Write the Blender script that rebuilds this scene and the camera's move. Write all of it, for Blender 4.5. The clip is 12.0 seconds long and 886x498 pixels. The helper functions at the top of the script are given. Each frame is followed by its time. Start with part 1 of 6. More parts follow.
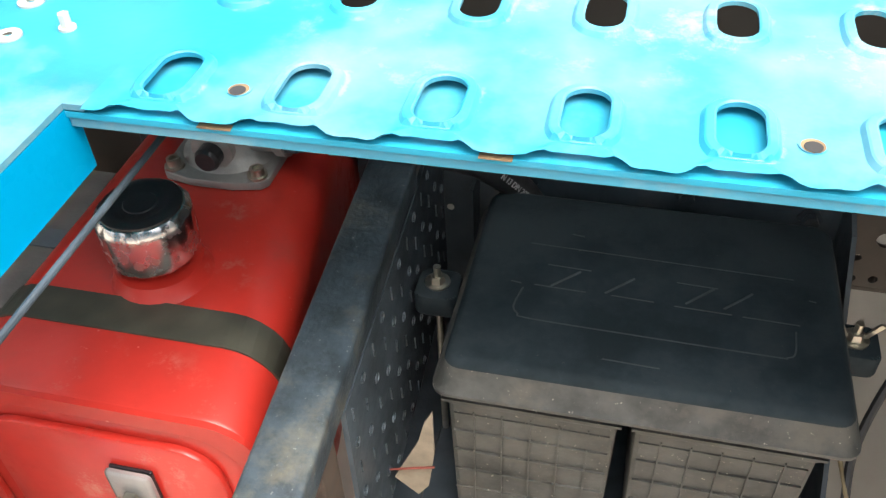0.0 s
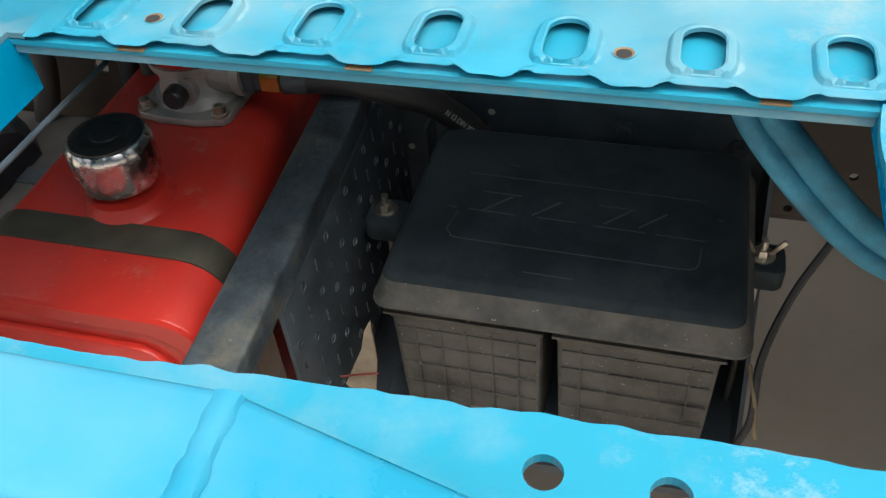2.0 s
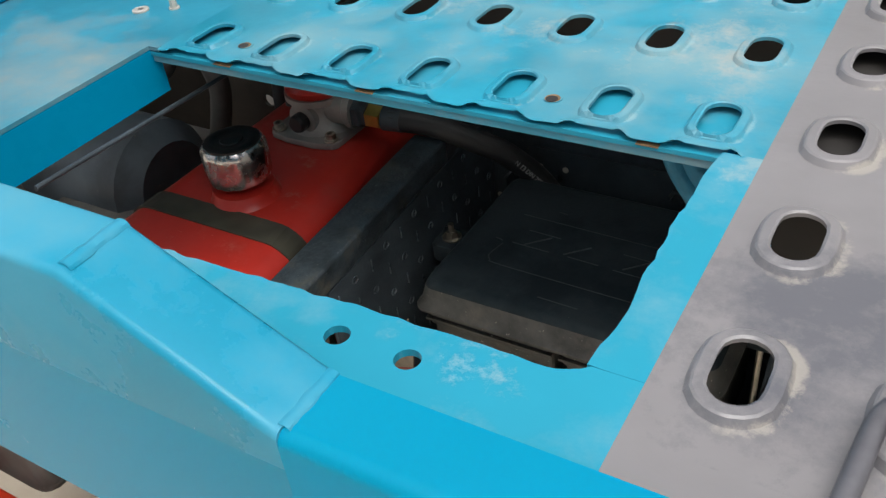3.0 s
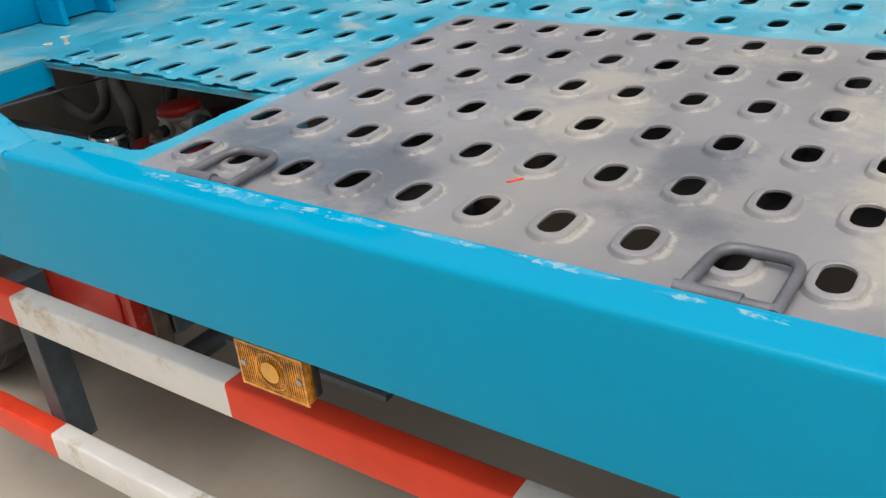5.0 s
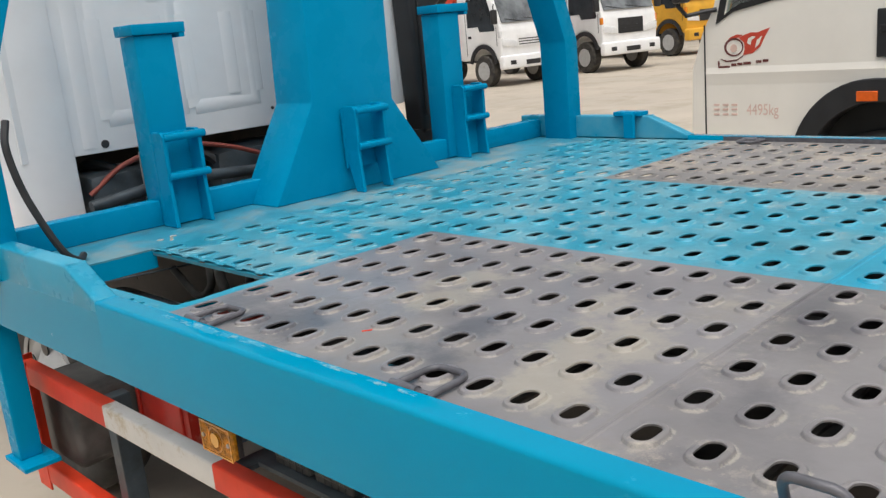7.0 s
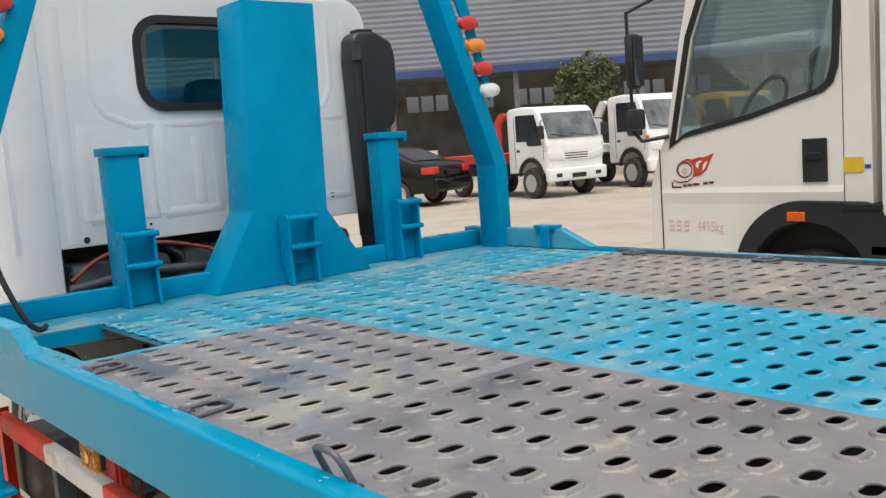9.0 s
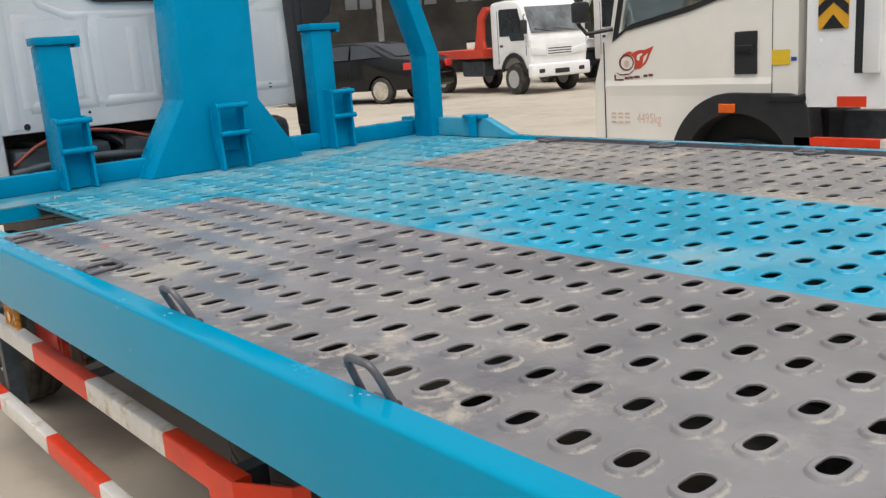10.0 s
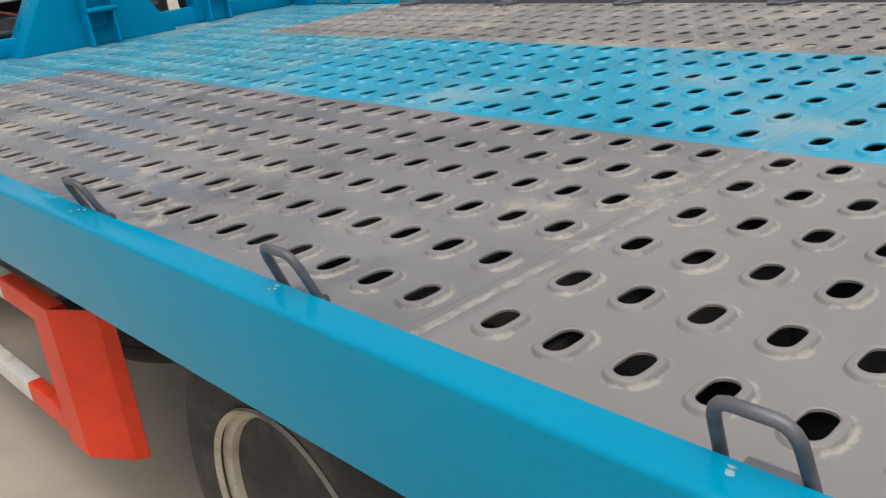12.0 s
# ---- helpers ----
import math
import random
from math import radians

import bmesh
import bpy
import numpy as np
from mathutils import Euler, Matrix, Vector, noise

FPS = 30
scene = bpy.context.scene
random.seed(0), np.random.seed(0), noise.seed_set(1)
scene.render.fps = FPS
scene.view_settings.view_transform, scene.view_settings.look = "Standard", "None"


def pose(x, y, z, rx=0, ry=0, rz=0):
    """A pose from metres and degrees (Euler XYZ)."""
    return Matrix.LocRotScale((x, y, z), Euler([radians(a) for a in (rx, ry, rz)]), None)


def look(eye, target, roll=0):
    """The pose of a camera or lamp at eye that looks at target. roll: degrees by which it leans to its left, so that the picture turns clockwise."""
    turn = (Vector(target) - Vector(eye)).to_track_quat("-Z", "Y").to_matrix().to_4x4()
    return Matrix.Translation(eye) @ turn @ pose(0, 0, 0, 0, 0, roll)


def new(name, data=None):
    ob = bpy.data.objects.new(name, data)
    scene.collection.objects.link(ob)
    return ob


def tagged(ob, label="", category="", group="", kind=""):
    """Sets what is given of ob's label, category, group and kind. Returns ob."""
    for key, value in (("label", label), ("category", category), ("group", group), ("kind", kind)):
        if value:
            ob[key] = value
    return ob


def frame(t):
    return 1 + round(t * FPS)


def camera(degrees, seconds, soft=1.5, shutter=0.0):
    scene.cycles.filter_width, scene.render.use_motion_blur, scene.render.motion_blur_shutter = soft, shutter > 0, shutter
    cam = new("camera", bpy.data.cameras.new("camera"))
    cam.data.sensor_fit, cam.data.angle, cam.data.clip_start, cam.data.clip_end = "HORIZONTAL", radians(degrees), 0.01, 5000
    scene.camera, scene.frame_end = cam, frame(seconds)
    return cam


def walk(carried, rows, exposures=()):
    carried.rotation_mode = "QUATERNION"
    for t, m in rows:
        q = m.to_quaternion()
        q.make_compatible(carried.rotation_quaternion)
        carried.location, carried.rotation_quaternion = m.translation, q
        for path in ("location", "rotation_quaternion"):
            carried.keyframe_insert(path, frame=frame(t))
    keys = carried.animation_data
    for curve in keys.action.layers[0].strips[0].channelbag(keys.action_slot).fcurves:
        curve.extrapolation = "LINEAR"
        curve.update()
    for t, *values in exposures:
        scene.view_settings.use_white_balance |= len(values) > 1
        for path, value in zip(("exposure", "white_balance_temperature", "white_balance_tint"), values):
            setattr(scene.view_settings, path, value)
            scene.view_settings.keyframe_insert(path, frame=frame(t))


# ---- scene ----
cam = camera(53.4, 12.0, soft=1.35)
PATH = [
    (0, (-0.295, -0.164, 1.262), (-0.678, 1.271, -0.079), -2.76),
    (0.5, (-0.283, -0.171, 1.273), (-0.568, 1.272, -0.082), -2.22),
    (1, (-0.265, -0.183, 1.277), (-0.502, 1.264, -0.083), -2.57),
    (1.5, (-0.238, -0.208, 1.282), (-0.499, 1.213, -0.101), -3.79),
    (2, (-0.175, -0.231, 1.281), (-0.632, 1.137, -0.105), -5.60),
    (2.5, (-0.053, -0.266, 1.303), (-0.796, 1.053, -0.004), -7.96),
    (2.7, (-0.019, -0.283, 1.310), (-0.845, 1.028, 0.045), -8.02),
    (4.3, (0.577, -0.521, 1.363), (-0.459, 0.877, 0.378), -4.30),
    (4.5, (0.647, -0.542, 1.369), (-0.403, 0.856, 0.397), -4.72),
    (5, (0.817, -0.639, 1.366), (-0.226, 0.783, 0.422), -5.43),
    (5.5, (0.941, -0.684, 1.375), (-0.130, 0.738, 0.463), -6.05),
    (6, (1.163, -0.655, 1.382), (-0.013, 0.735, 0.552), -6.81),
    (6.5, (1.328, -0.664, 1.409), (0.020, 0.682, 0.716), -7.51),
    (7, (1.504, -0.802, 1.472), (0.106, 0.545, 0.992), -5.40),
    (7.5, (1.677, -0.840, 1.505), (0.235, 0.517, 1.222), -3.66),
    (7.7, (1.756, -0.805, 1.506), (0.284, 0.532, 1.291), -4.13),
    (9.3, (2.403, -0.735, 1.469), (0.863, 0.516, 1.212), -3.78),
    (9.5, (2.491, -0.715, 1.461), (0.966, 0.541, 1.149), -3.02),
    (10, (2.633, -0.686, 1.441), (1.142, 0.566, 0.985), -4.22),
    (10.5, (2.733, -0.756, 1.433), (1.289, 0.510, 0.873), -6.86),
    (11, (2.806, -0.787, 1.427), (1.386, 0.489, 0.832), -7.71),
    (11.5, (2.951, -0.681, 1.419), (1.560, 0.606, 0.780), -7.34),
    (12, (3.098, -0.565, 1.392), (1.703, 0.672, 0.668), -6.68),
]
EXPOSURES = [(0.0, 1.8), (0.5, 1.7), (1.0, 1.55), (1.5, 1.5), (2.0, 0.8), (2.5, 0.58), (2.7, 0.46), (4.3, 0.08), (4.5, 0.1), (5.0, 0.32), (5.5, 0.38), (6.0, 0.28), (6.5, 0.1), (7.0, 0.11), (7.5, 0.08), (9.5, 0.13), (10.5, 0.1), (11.0, 0.26), (11.5, 0.15), (12.0, 0.0)]
walk(cam, [(t, look(eye, target, roll)) for t, eye, target, roll in PATH], EXPOSURES)

# ---- world and sun: a bright overcast day ----
world = bpy.data.worlds.new("overcast")
scene.world = world
world.use_nodes = True
wn, wl = world.node_tree.nodes, world.node_tree.links
sky = wn.new("ShaderNodeTexSky")
sky.sky_type = "NISHITA"
sky.sun_disc = False
sky.sun_elevation = radians(72)
sky.sun_rotation = radians(160)
sky.dust_density = 4.0
soft_sky = wn.new("ShaderNodeHueSaturation")
soft_sky.inputs["Saturation"].default_value = 0.3
wl.new(sky.outputs["Color"], soft_sky.inputs["Color"])
# an overcast sky is about three times as bright overhead as at the horizon
way = wn.new("ShaderNodeTexCoord")
height = wn.new("ShaderNodeSeparateXYZ")
wl.new(way.outputs["Generated"], height.inputs["Vector"])
grade = wn.new("ShaderNodeMapRange")
grade.inputs["From Min"].default_value, grade.inputs["From Max"].default_value = 0.0, 1.0
grade.inputs["To Min"].default_value, grade.inputs["To Max"].default_value = 0.55, 2.0
wl.new(height.outputs["Z"], grade.inputs["Value"])
cloudy = wn.new("ShaderNodeVectorMath")
cloudy.operation = "SCALE"
wl.new(soft_sky.outputs["Color"], cloudy.inputs[0])
wl.new(grade.outputs["Result"], cloudy.inputs["Scale"])
wl.new(cloudy.outputs["Vector"], wn["Background"].inputs["Color"])
wn["Background"].inputs["Strength"].default_value = 0.11
sun = new("sun", bpy.data.lights.new("sun", "SUN"))
sun.data.energy = 1.35
sun.data.angle = radians(45)
sun.data.color = (1.0, 0.96, 0.9)
sun.matrix_world = look((6.2, -1.2, 8.6), (0.5, 0.8, 0.0))

# ---- materials ----
def surface(name, color, rough=0.5, metal=0.0, vary=0.12, scale=6.0, dirt=None, dirt_amount=0.0, dirt_scale=3.0, film=None, film_amount=0.4, film_scale=8.0, smear=None,
            bump=0.0, bump_scale=60.0, coat=0.0, speck=None, speck_amount=0.0, speck_scale=40.0, spec=0.5, ring_dust=None, ring_low=0.62, stains=None):
    """A worn surface: colour with soft variation, patches of dirt, small specks and fine relief, all in metres."""
    m = bpy.data.materials.new(name)
    m.use_nodes = True
    n, l = m.node_tree.nodes, m.node_tree.links
    b = n["Principled BSDF"]
    geo = n.new("ShaderNodeNewGeometry")

    def cloud(s, detail=5.0, low=0.35, high=0.65, grit=0.6):
        t = n.new("ShaderNodeTexNoise")
        t.inputs["Scale"].default_value = s
        t.inputs["Detail"].default_value = detail
        t.inputs["Roughness"].default_value = grit
        l.new(geo.outputs["Position"], t.inputs["Vector"])
        r = n.new("ShaderNodeMapRange")
        r.inputs["From Min"].default_value, r.inputs["From Max"].default_value = low, high
        l.new(t.outputs["Fac"], r.inputs["Value"])
        return r.outputs["Result"]

    def blend(fac, a, c):
        x = n.new("ShaderNodeMix")
        x.data_type = "RGBA"
        l.new(fac, x.inputs[0])
        for sock, v in ((x.inputs[6], a), (x.inputs[7], c)):
            if isinstance(v, tuple):
                sock.default_value = (*v, 1)
            else:
                l.new(v, sock)
        return x.outputs[2]

    dark = tuple(c * (1 - vary) for c in color)
    light = tuple(min(1, c * (1 + vary)) for c in color)
    col = blend(cloud(scale), dark, light)
    rough_out = None
    if dirt:
        mask = cloud(dirt_scale, 9.0, 1 - dirt_amount - 0.09, 1 - dirt_amount + 0.12, 0.68)
        col = blend(mask, col, dirt)
        rr = n.new("ShaderNodeMapRange")
        rr.inputs["To Min"].default_value, rr.inputs["To Max"].default_value = rough, max(rough, 0.85)
        l.new(mask, rr.inputs["Value"])
        rough_out = rr.outputs["Result"]
    if smear:
        col = blend(cloud(film_scale * 0.45, 7.0, 0.56, 0.7, 0.62), col, smear)
    if film:
        crust = n.new("ShaderNodeMath")
        crust.operation = "MULTIPLY"
        l.new(cloud(film_scale, 12.0, 1 - film_amount - 0.04, 1 - film_amount + 0.07, 0.76), crust.inputs[0])
        l.new(cloud(film_scale * 0.32, 4.0, 0.46, 0.56), crust.inputs[1])
        col = blend(crust.outputs[0], col, film)
    if stains:
        spread = n.new("ShaderNodeAttribute")
        spread.attribute_name = "grime"
        for sign, tone in zip((1.0, -1.0), stains):
            ragged = n.new("ShaderNodeMath")
            ragged.operation = "MULTIPLY_ADD"
            ragged.inputs[1].default_value = sign
            l.new(spread.outputs["Fac"], ragged.inputs[0])
            l.new(cloud(8.0 + 2 * sign, 12.0, 0.22, 0.78, 0.74), ragged.inputs[2])
            reach = n.new("ShaderNodeMapRange")
            reach.inputs["From Min"].default_value, reach.inputs["From Max"].default_value = 0.8, 1.05
            reach.inputs["To Max"].default_value = 0.78
            l.new(ragged.outputs["Value"], reach.inputs["Value"])
            col = blend(reach.outputs["Result"], col, tone)
    if ring_dust:
        near_rim = n.new("ShaderNodeAttribute")
        near_rim.attribute_name = "rim_dust"
        level = n.new("ShaderNodeMath")
        level.operation = "MULTIPLY"
        l.new(near_rim.outputs["Fac"], level.inputs[0])
        l.new(cloud(21.0, 9.0, 0.36, 0.64, 0.74), level.inputs[1])
        edge = n.new("ShaderNodeMapRange")
        edge.inputs["From Min"].default_value, edge.inputs["From Max"].default_value = ring_low - 0.12, ring_low + 0.12
        edge.inputs["To Max"].default_value = 0.62
        l.new(level.outputs["Value"], edge.inputs["Value"])
        col = blend(edge.outputs["Result"], col, ring_dust)
    if speck:
        col = blend(cloud(speck_scale, 4.0, 1 - speck_amount - 0.03, 1 - speck_amount + 0.03), col, speck)
    l.new(col, b.inputs["Base Color"])
    b.inputs["Metallic"].default_value = metal
    if rough_out:
        l.new(rough_out, b.inputs["Roughness"])
    else:
        rr = n.new("ShaderNodeMapRange")
        rr.inputs["To Min"].default_value, rr.inputs["To Max"].default_value = max(0.02, rough - 0.06), min(1, rough + 0.06)
        l.new(cloud(scale * 4), rr.inputs["Value"])
        l.new(rr.outputs["Result"], b.inputs["Roughness"])
    b.inputs["Specular IOR Level"].default_value = spec
    b.inputs["Coat Weight"].default_value = coat
    b.inputs["Coat Roughness"].default_value = 0.12
    if bump:
        t = n.new("ShaderNodeTexNoise")
        t.inputs["Scale"].default_value = bump_scale
        t.inputs["Detail"].default_value = 6.0
        l.new(geo.outputs["Position"], t.inputs["Vector"])
        k = n.new("ShaderNodeBump")
        k.inputs["Strength"].default_value = bump
        k.inputs["Distance"].default_value = 0.004
        l.new(t.outputs["Fac"], k.inputs["Height"])
        l.new(k.outputs["Normal"], b.inputs["Normal"])
    return m


def glass(name, tint=(0.55, 0.62, 0.6), gloss=0.05, rough=0.02):
    """A thin pane: clear and tinted, with a sheen that grows towards grazing angles."""
    m = bpy.data.materials.new(name)
    m.use_nodes = True
    n, l = m.node_tree.nodes, m.node_tree.links
    n.remove(n["Principled BSDF"])
    clear = n.new("ShaderNodeBsdfTransparent")
    clear.inputs["Color"].default_value = (*tint, 1)
    shine = n.new("ShaderNodeBsdfGlossy")
    shine.inputs["Roughness"].default_value = rough
    edge = n.new("ShaderNodeLayerWeight")
    steep = n.new("ShaderNodeMath")
    steep.operation = "POWER"
    steep.inputs[1].default_value = 4.0
    l.new(edge.outputs["Facing"], steep.inputs[0])
    span = n.new("ShaderNodeMapRange")
    span.inputs["To Min"].default_value, span.inputs["To Max"].default_value = gloss, 0.8
    l.new(steep.outputs["Value"], span.inputs["Value"])
    mix = n.new("ShaderNodeMixShader")
    l.new(span.outputs["Result"], mix.inputs["Fac"])
    l.new(clear.outputs["BSDF"], mix.inputs[1])
    l.new(shine.outputs["BSDF"], mix.inputs[2])
    l.new(mix.outputs["Shader"], n["Material Output"].inputs["Surface"])
    return m


BLUE = surface("blue_paint", (0.0, 0.24, 0.43), 0.28, vary=0.06, scale=2.5, bump=0.03, bump_scale=9, spec=0.05)
BLUE_DECK = surface("blue_deck_paint", (0.004, 0.272, 0.415), 0.34, vary=0.12, scale=5, dirt=(0.25, 0.33, 0.33), dirt_amount=0.37,
                    dirt_scale=3.2, bump=0.12, bump_scale=50, coat=0.15, ring_dust=(0.22, 0.4, 0.46), ring_low=0.55)
# pale layers: real dust, plus sky glare put into the colour
BLUE_FRONT = surface("dusty_glare_front_deck_paint", (0.025, 0.265, 0.37), 0.3, vary=0.14, scale=9, film=(0.29, 0.345, 0.335), film_amount=0.43, film_scale=7.0, dirt=(0.16, 0.32, 0.36), dirt_amount=0.44,
                     dirt_scale=5.0, bump=0.12, bump_scale=50, coat=0.25, ring_dust=(0.24, 0.38, 0.42), ring_low=0.6)
# dust on the front plate; on the opening lip it stands for shade
BLUE_FOOT = surface("dusty_shaded_blue_paint", (0.03, 0.235, 0.33), 0.4, vary=0.15, scale=8, dirt=(0.25, 0.3, 0.285), dirt_amount=0.44, dirt_scale=4.5,
                    bump=0.1, bump_scale=50)
BLUE_RUB = surface("rubbed_blue_paint", (0.02, 0.27, 0.385), 0.3, vary=0.06, scale=4, dirt=(0.13, 0.33, 0.41), dirt_amount=0.42, dirt_scale=7,
                   film=(0.24, 0.36, 0.39), film_amount=0.38, film_scale=12.0, bump=0.05, bump_scale=20, spec=0.2)
# paler than the rail: wear, plus hazy reflections put into the colour
BLUE_CAP = surface("hazy_blue_rail_end", (0.008, 0.25, 0.388), 0.26, vary=0.08, scale=5, dirt=(0.07, 0.3, 0.41), dirt_amount=0.47, dirt_scale=5, bump=0.04, bump_scale=12, spec=0.35)
BLUE_EDGE = surface("glossy_blue_rail_paint", (0.0, 0.238, 0.39), 0.11, vary=0.03, scale=3, bump=0.02, bump_scale=9, spec=0.13,
                    dirt=(0.0, 0.248, 0.4), dirt_amount=0.3, dirt_scale=7)
GREY_FRONT = surface("stained_grey_deck_paint", (0.196, 0.186, 0.189), 0.33, vary=0.16, scale=3.4, dirt=(0.25, 0.232, 0.205), dirt_amount=0.36, dirt_scale=2.6,
                     bump=0.1, bump_scale=45, coat=0.25, speck=(0.36, 0.335, 0.29), speck_amount=0.23, speck_scale=60, ring_dust=(0.38, 0.35, 0.3), ring_low=0.46,
                     stains=((0.315, 0.288, 0.24), (0.085, 0.089, 0.103)))
GREY_DECK = surface("dusty_grey_middle_paint", (0.182, 0.171, 0.171), 0.34, vary=0.2, scale=3.0, dirt=(0.23, 0.212, 0.195), dirt_amount=0.4, dirt_scale=2.6,
                    film=(0.37, 0.33, 0.27), film_amount=0.43, film_scale=8.0, smear=(0.102, 0.097, 0.105), bump=0.1, bump_scale=45, coat=0.25,
                    speck=(0.36, 0.335, 0.29), speck_amount=0.22, speck_scale=60, ring_dust=(0.42, 0.385, 0.32), ring_low=0.44)
GREY_REAR = surface("clean_grey_rear_paint", (0.212, 0.196, 0.187), 0.36, vary=0.07, scale=2.0, dirt=(0.24, 0.222, 0.2), dirt_amount=0.36, dirt_scale=2.6,
                    bump=0.08, bump_scale=45, coat=0.25, speck=(0.38, 0.35, 0.3), speck_amount=0.2, speck_scale=60, ring_dust=(0.42, 0.385, 0.32), ring_low=0.44)
GREY_FAR = surface("dusty_grey_deck_paint", (0.19, 0.18, 0.172), 0.55, vary=0.2, scale=2.5, film=(0.36, 0.325, 0.27), film_amount=0.43, film_scale=7.0, dirt=(0.38, 0.33, 0.26),
                   dirt_amount=0.4, dirt_scale=4, bump=0.12, bump_scale=45, ring_dust=(0.42, 0.38, 0.32), ring_low=0.5)
RING_STEEL = surface("dark_ring_steel", (0.11, 0.108, 0.118), 0.42, metal=0.2, vary=0.25, scale=30, bump=0.1, bump_scale=120)
WELD = surface("weld_bead", (0.25, 0.235, 0.215), 0.6, vary=0.4, scale=30, bump=0.4, bump_scale=90)
RUST = surface("burnt_cut_edge", (0.2, 0.125, 0.06), 0.8, vary=0.4, scale=30)
RED_TANK = surface("red_tank_paint", (0.45, 0.026, 0.017), 0.34, vary=0.16, scale=7, coat=0.1, speck=(0.6, 0.22, 0.17), speck_amount=0.27, speck_scale=110, bump=0.12, bump_scale=30,
                   dirt=(0.42, 0.06, 0.042), dirt_amount=0.36, dirt_scale=11, film=(0.46, 0.14, 0.105), film_amount=0.4, film_scale=20.0)
BLACK_PAINT = surface("black_chassis_paint", (0.042, 0.054, 0.063), 0.42, vary=0.4, scale=12, bump=0.15, bump_scale=70,
                      speck=(0.1, 0.09, 0.075), speck_amount=0.3, speck_scale=90)
BLACK_BEAM = surface("worn_black_beam", (0.033, 0.045, 0.054), 0.42, vary=0.5, scale=30, bump=0.4, bump_scale=110, dirt=(0.16, 0.145, 0.1), dirt_amount=0.38, dirt_scale=11,
                     film=(0.062, 0.076, 0.085), film_amount=0.45, film_scale=34.0, speck=(0.24, 0.24, 0.22), speck_amount=0.3, speck_scale=240)
BLACK_PLASTIC = surface("black_battery_plastic", (0.026, 0.035, 0.04), 0.46, vary=0.3, scale=14, bump=0.12, bump_scale=150, spec=0.06,
                        dirt=(0.036, 0.044, 0.047), dirt_amount=0.42, dirt_scale=14, speck=(0.16, 0.15, 0.13), speck_amount=0.24, speck_scale=220)
CASE_PLASTIC = surface("dusty_battery_case", (0.066, 0.065, 0.058), 0.55, vary=0.4, scale=20, bump=0.2, bump_scale=120,
                       dirt=(0.115, 0.105, 0.087), dirt_amount=0.42, dirt_scale=22, speck=(0.4, 0.37, 0.3), speck_amount=0.3, speck_scale=200)
RUBBER = surface("tyre_rubber", (0.026, 0.0245, 0.023), 0.75, vary=0.3, scale=10, bump=0.15, bump_scale=60,
                 dirt=(0.08, 0.07, 0.056), dirt_amount=0.46, dirt_scale=5)
HOSE_RUBBER = surface("hose_rubber", (0.02, 0.02, 0.021), 0.55, vary=0.3, scale=20, bump=0.1, bump_scale=200)
HOSE_DUSTY = surface("dusty_hose_rubber", (0.075, 0.072, 0.066), 0.6, vary=0.3, scale=20, bump=0.1, bump_scale=200)
STRAP = surface("olive_rubber_strap", (0.045, 0.043, 0.03), 0.6, vary=0.35, scale=25, bump=0.15, bump_scale=80)
CHROME = surface("chromed_steel", (0.62, 0.61, 0.6), 0.25, metal=1.0, vary=0.08, scale=20)
ZINC = surface("zinc_plated_steel", (0.5, 0.47, 0.4), 0.35, metal=1.0, vary=0.2, scale=40)
ALU = surface("cast_aluminium", (0.33, 0.315, 0.295), 0.45, metal=0.4, vary=0.15, scale=25, bump=0.2, bump_scale=150)
BRASS = surface("brass_fitting", (0.55, 0.36, 0.1), 0.35, metal=0.9, vary=0.15, scale=30)
CAP_BLACK = surface("black_cap_top", (0.015, 0.015, 0.017), 0.35, vary=0.2, scale=30, bump=0.08, bump_scale=200)
RED_BAND = surface("red_guard_paint", (0.7, 0.052, 0.018), 0.4, vary=0.1, scale=9, dirt=(0.3, 0.13, 0.07), dirt_amount=0.24, dirt_scale=12,
                   bump=0.06, bump_scale=40, spec=0.25)
WHITE_BAND = surface("white_guard_paint", (0.66, 0.63, 0.58), 0.45, vary=0.06, scale=9, film=(0.42, 0.33, 0.2), film_amount=0.42, film_scale=13.0, dirt=(0.4, 0.29, 0.12), dirt_amount=0.34,
                     dirt_scale=14, bump=0.06, bump_scale=40)
WHITE_CAB = surface("white_cab_paint", (0.71, 0.72, 0.73), 0.3, vary=0.05, scale=3, coat=0.3, dirt=(0.68, 0.68, 0.67), dirt_amount=0.3, dirt_scale=3)
CREAM_CAB = surface("cream_white_cab_paint", (0.83, 0.79, 0.71), 0.3, vary=0.04, scale=2, coat=0.3, dirt=(0.52, 0.48, 0.4), dirt_amount=0.22, dirt_scale=3)
FAR_WHITE = surface("distant_white_paint", (0.82, 0.815, 0.8), 0.35, vary=0.06, scale=2)
FAR_RED = surface("distant_red_paint", (0.6, 0.06, 0.03), 0.4, vary=0.1, scale=2)
FAR_BLUE = surface("distant_blue_panel", (0.03, 0.07, 0.3), 0.45, vary=0.1, scale=2)
FAR_YELLOW = surface("distant_yellow_paint", (0.7, 0.36, 0.03), 0.45, vary=0.1, scale=2)
CAR_BLACK = surface("black_car_paint", (0.007, 0.0075, 0.008), 0.2, vary=0.2, scale=2, coat=0.2, spec=0.3)
DARK_TRIM = surface("dark_plastic_trim", (0.02, 0.02, 0.021), 0.5, vary=0.25, scale=8)
SEAL = surface("window_rubber_seal", (0.012, 0.012, 0.012), 0.6, vary=0.2, scale=20)
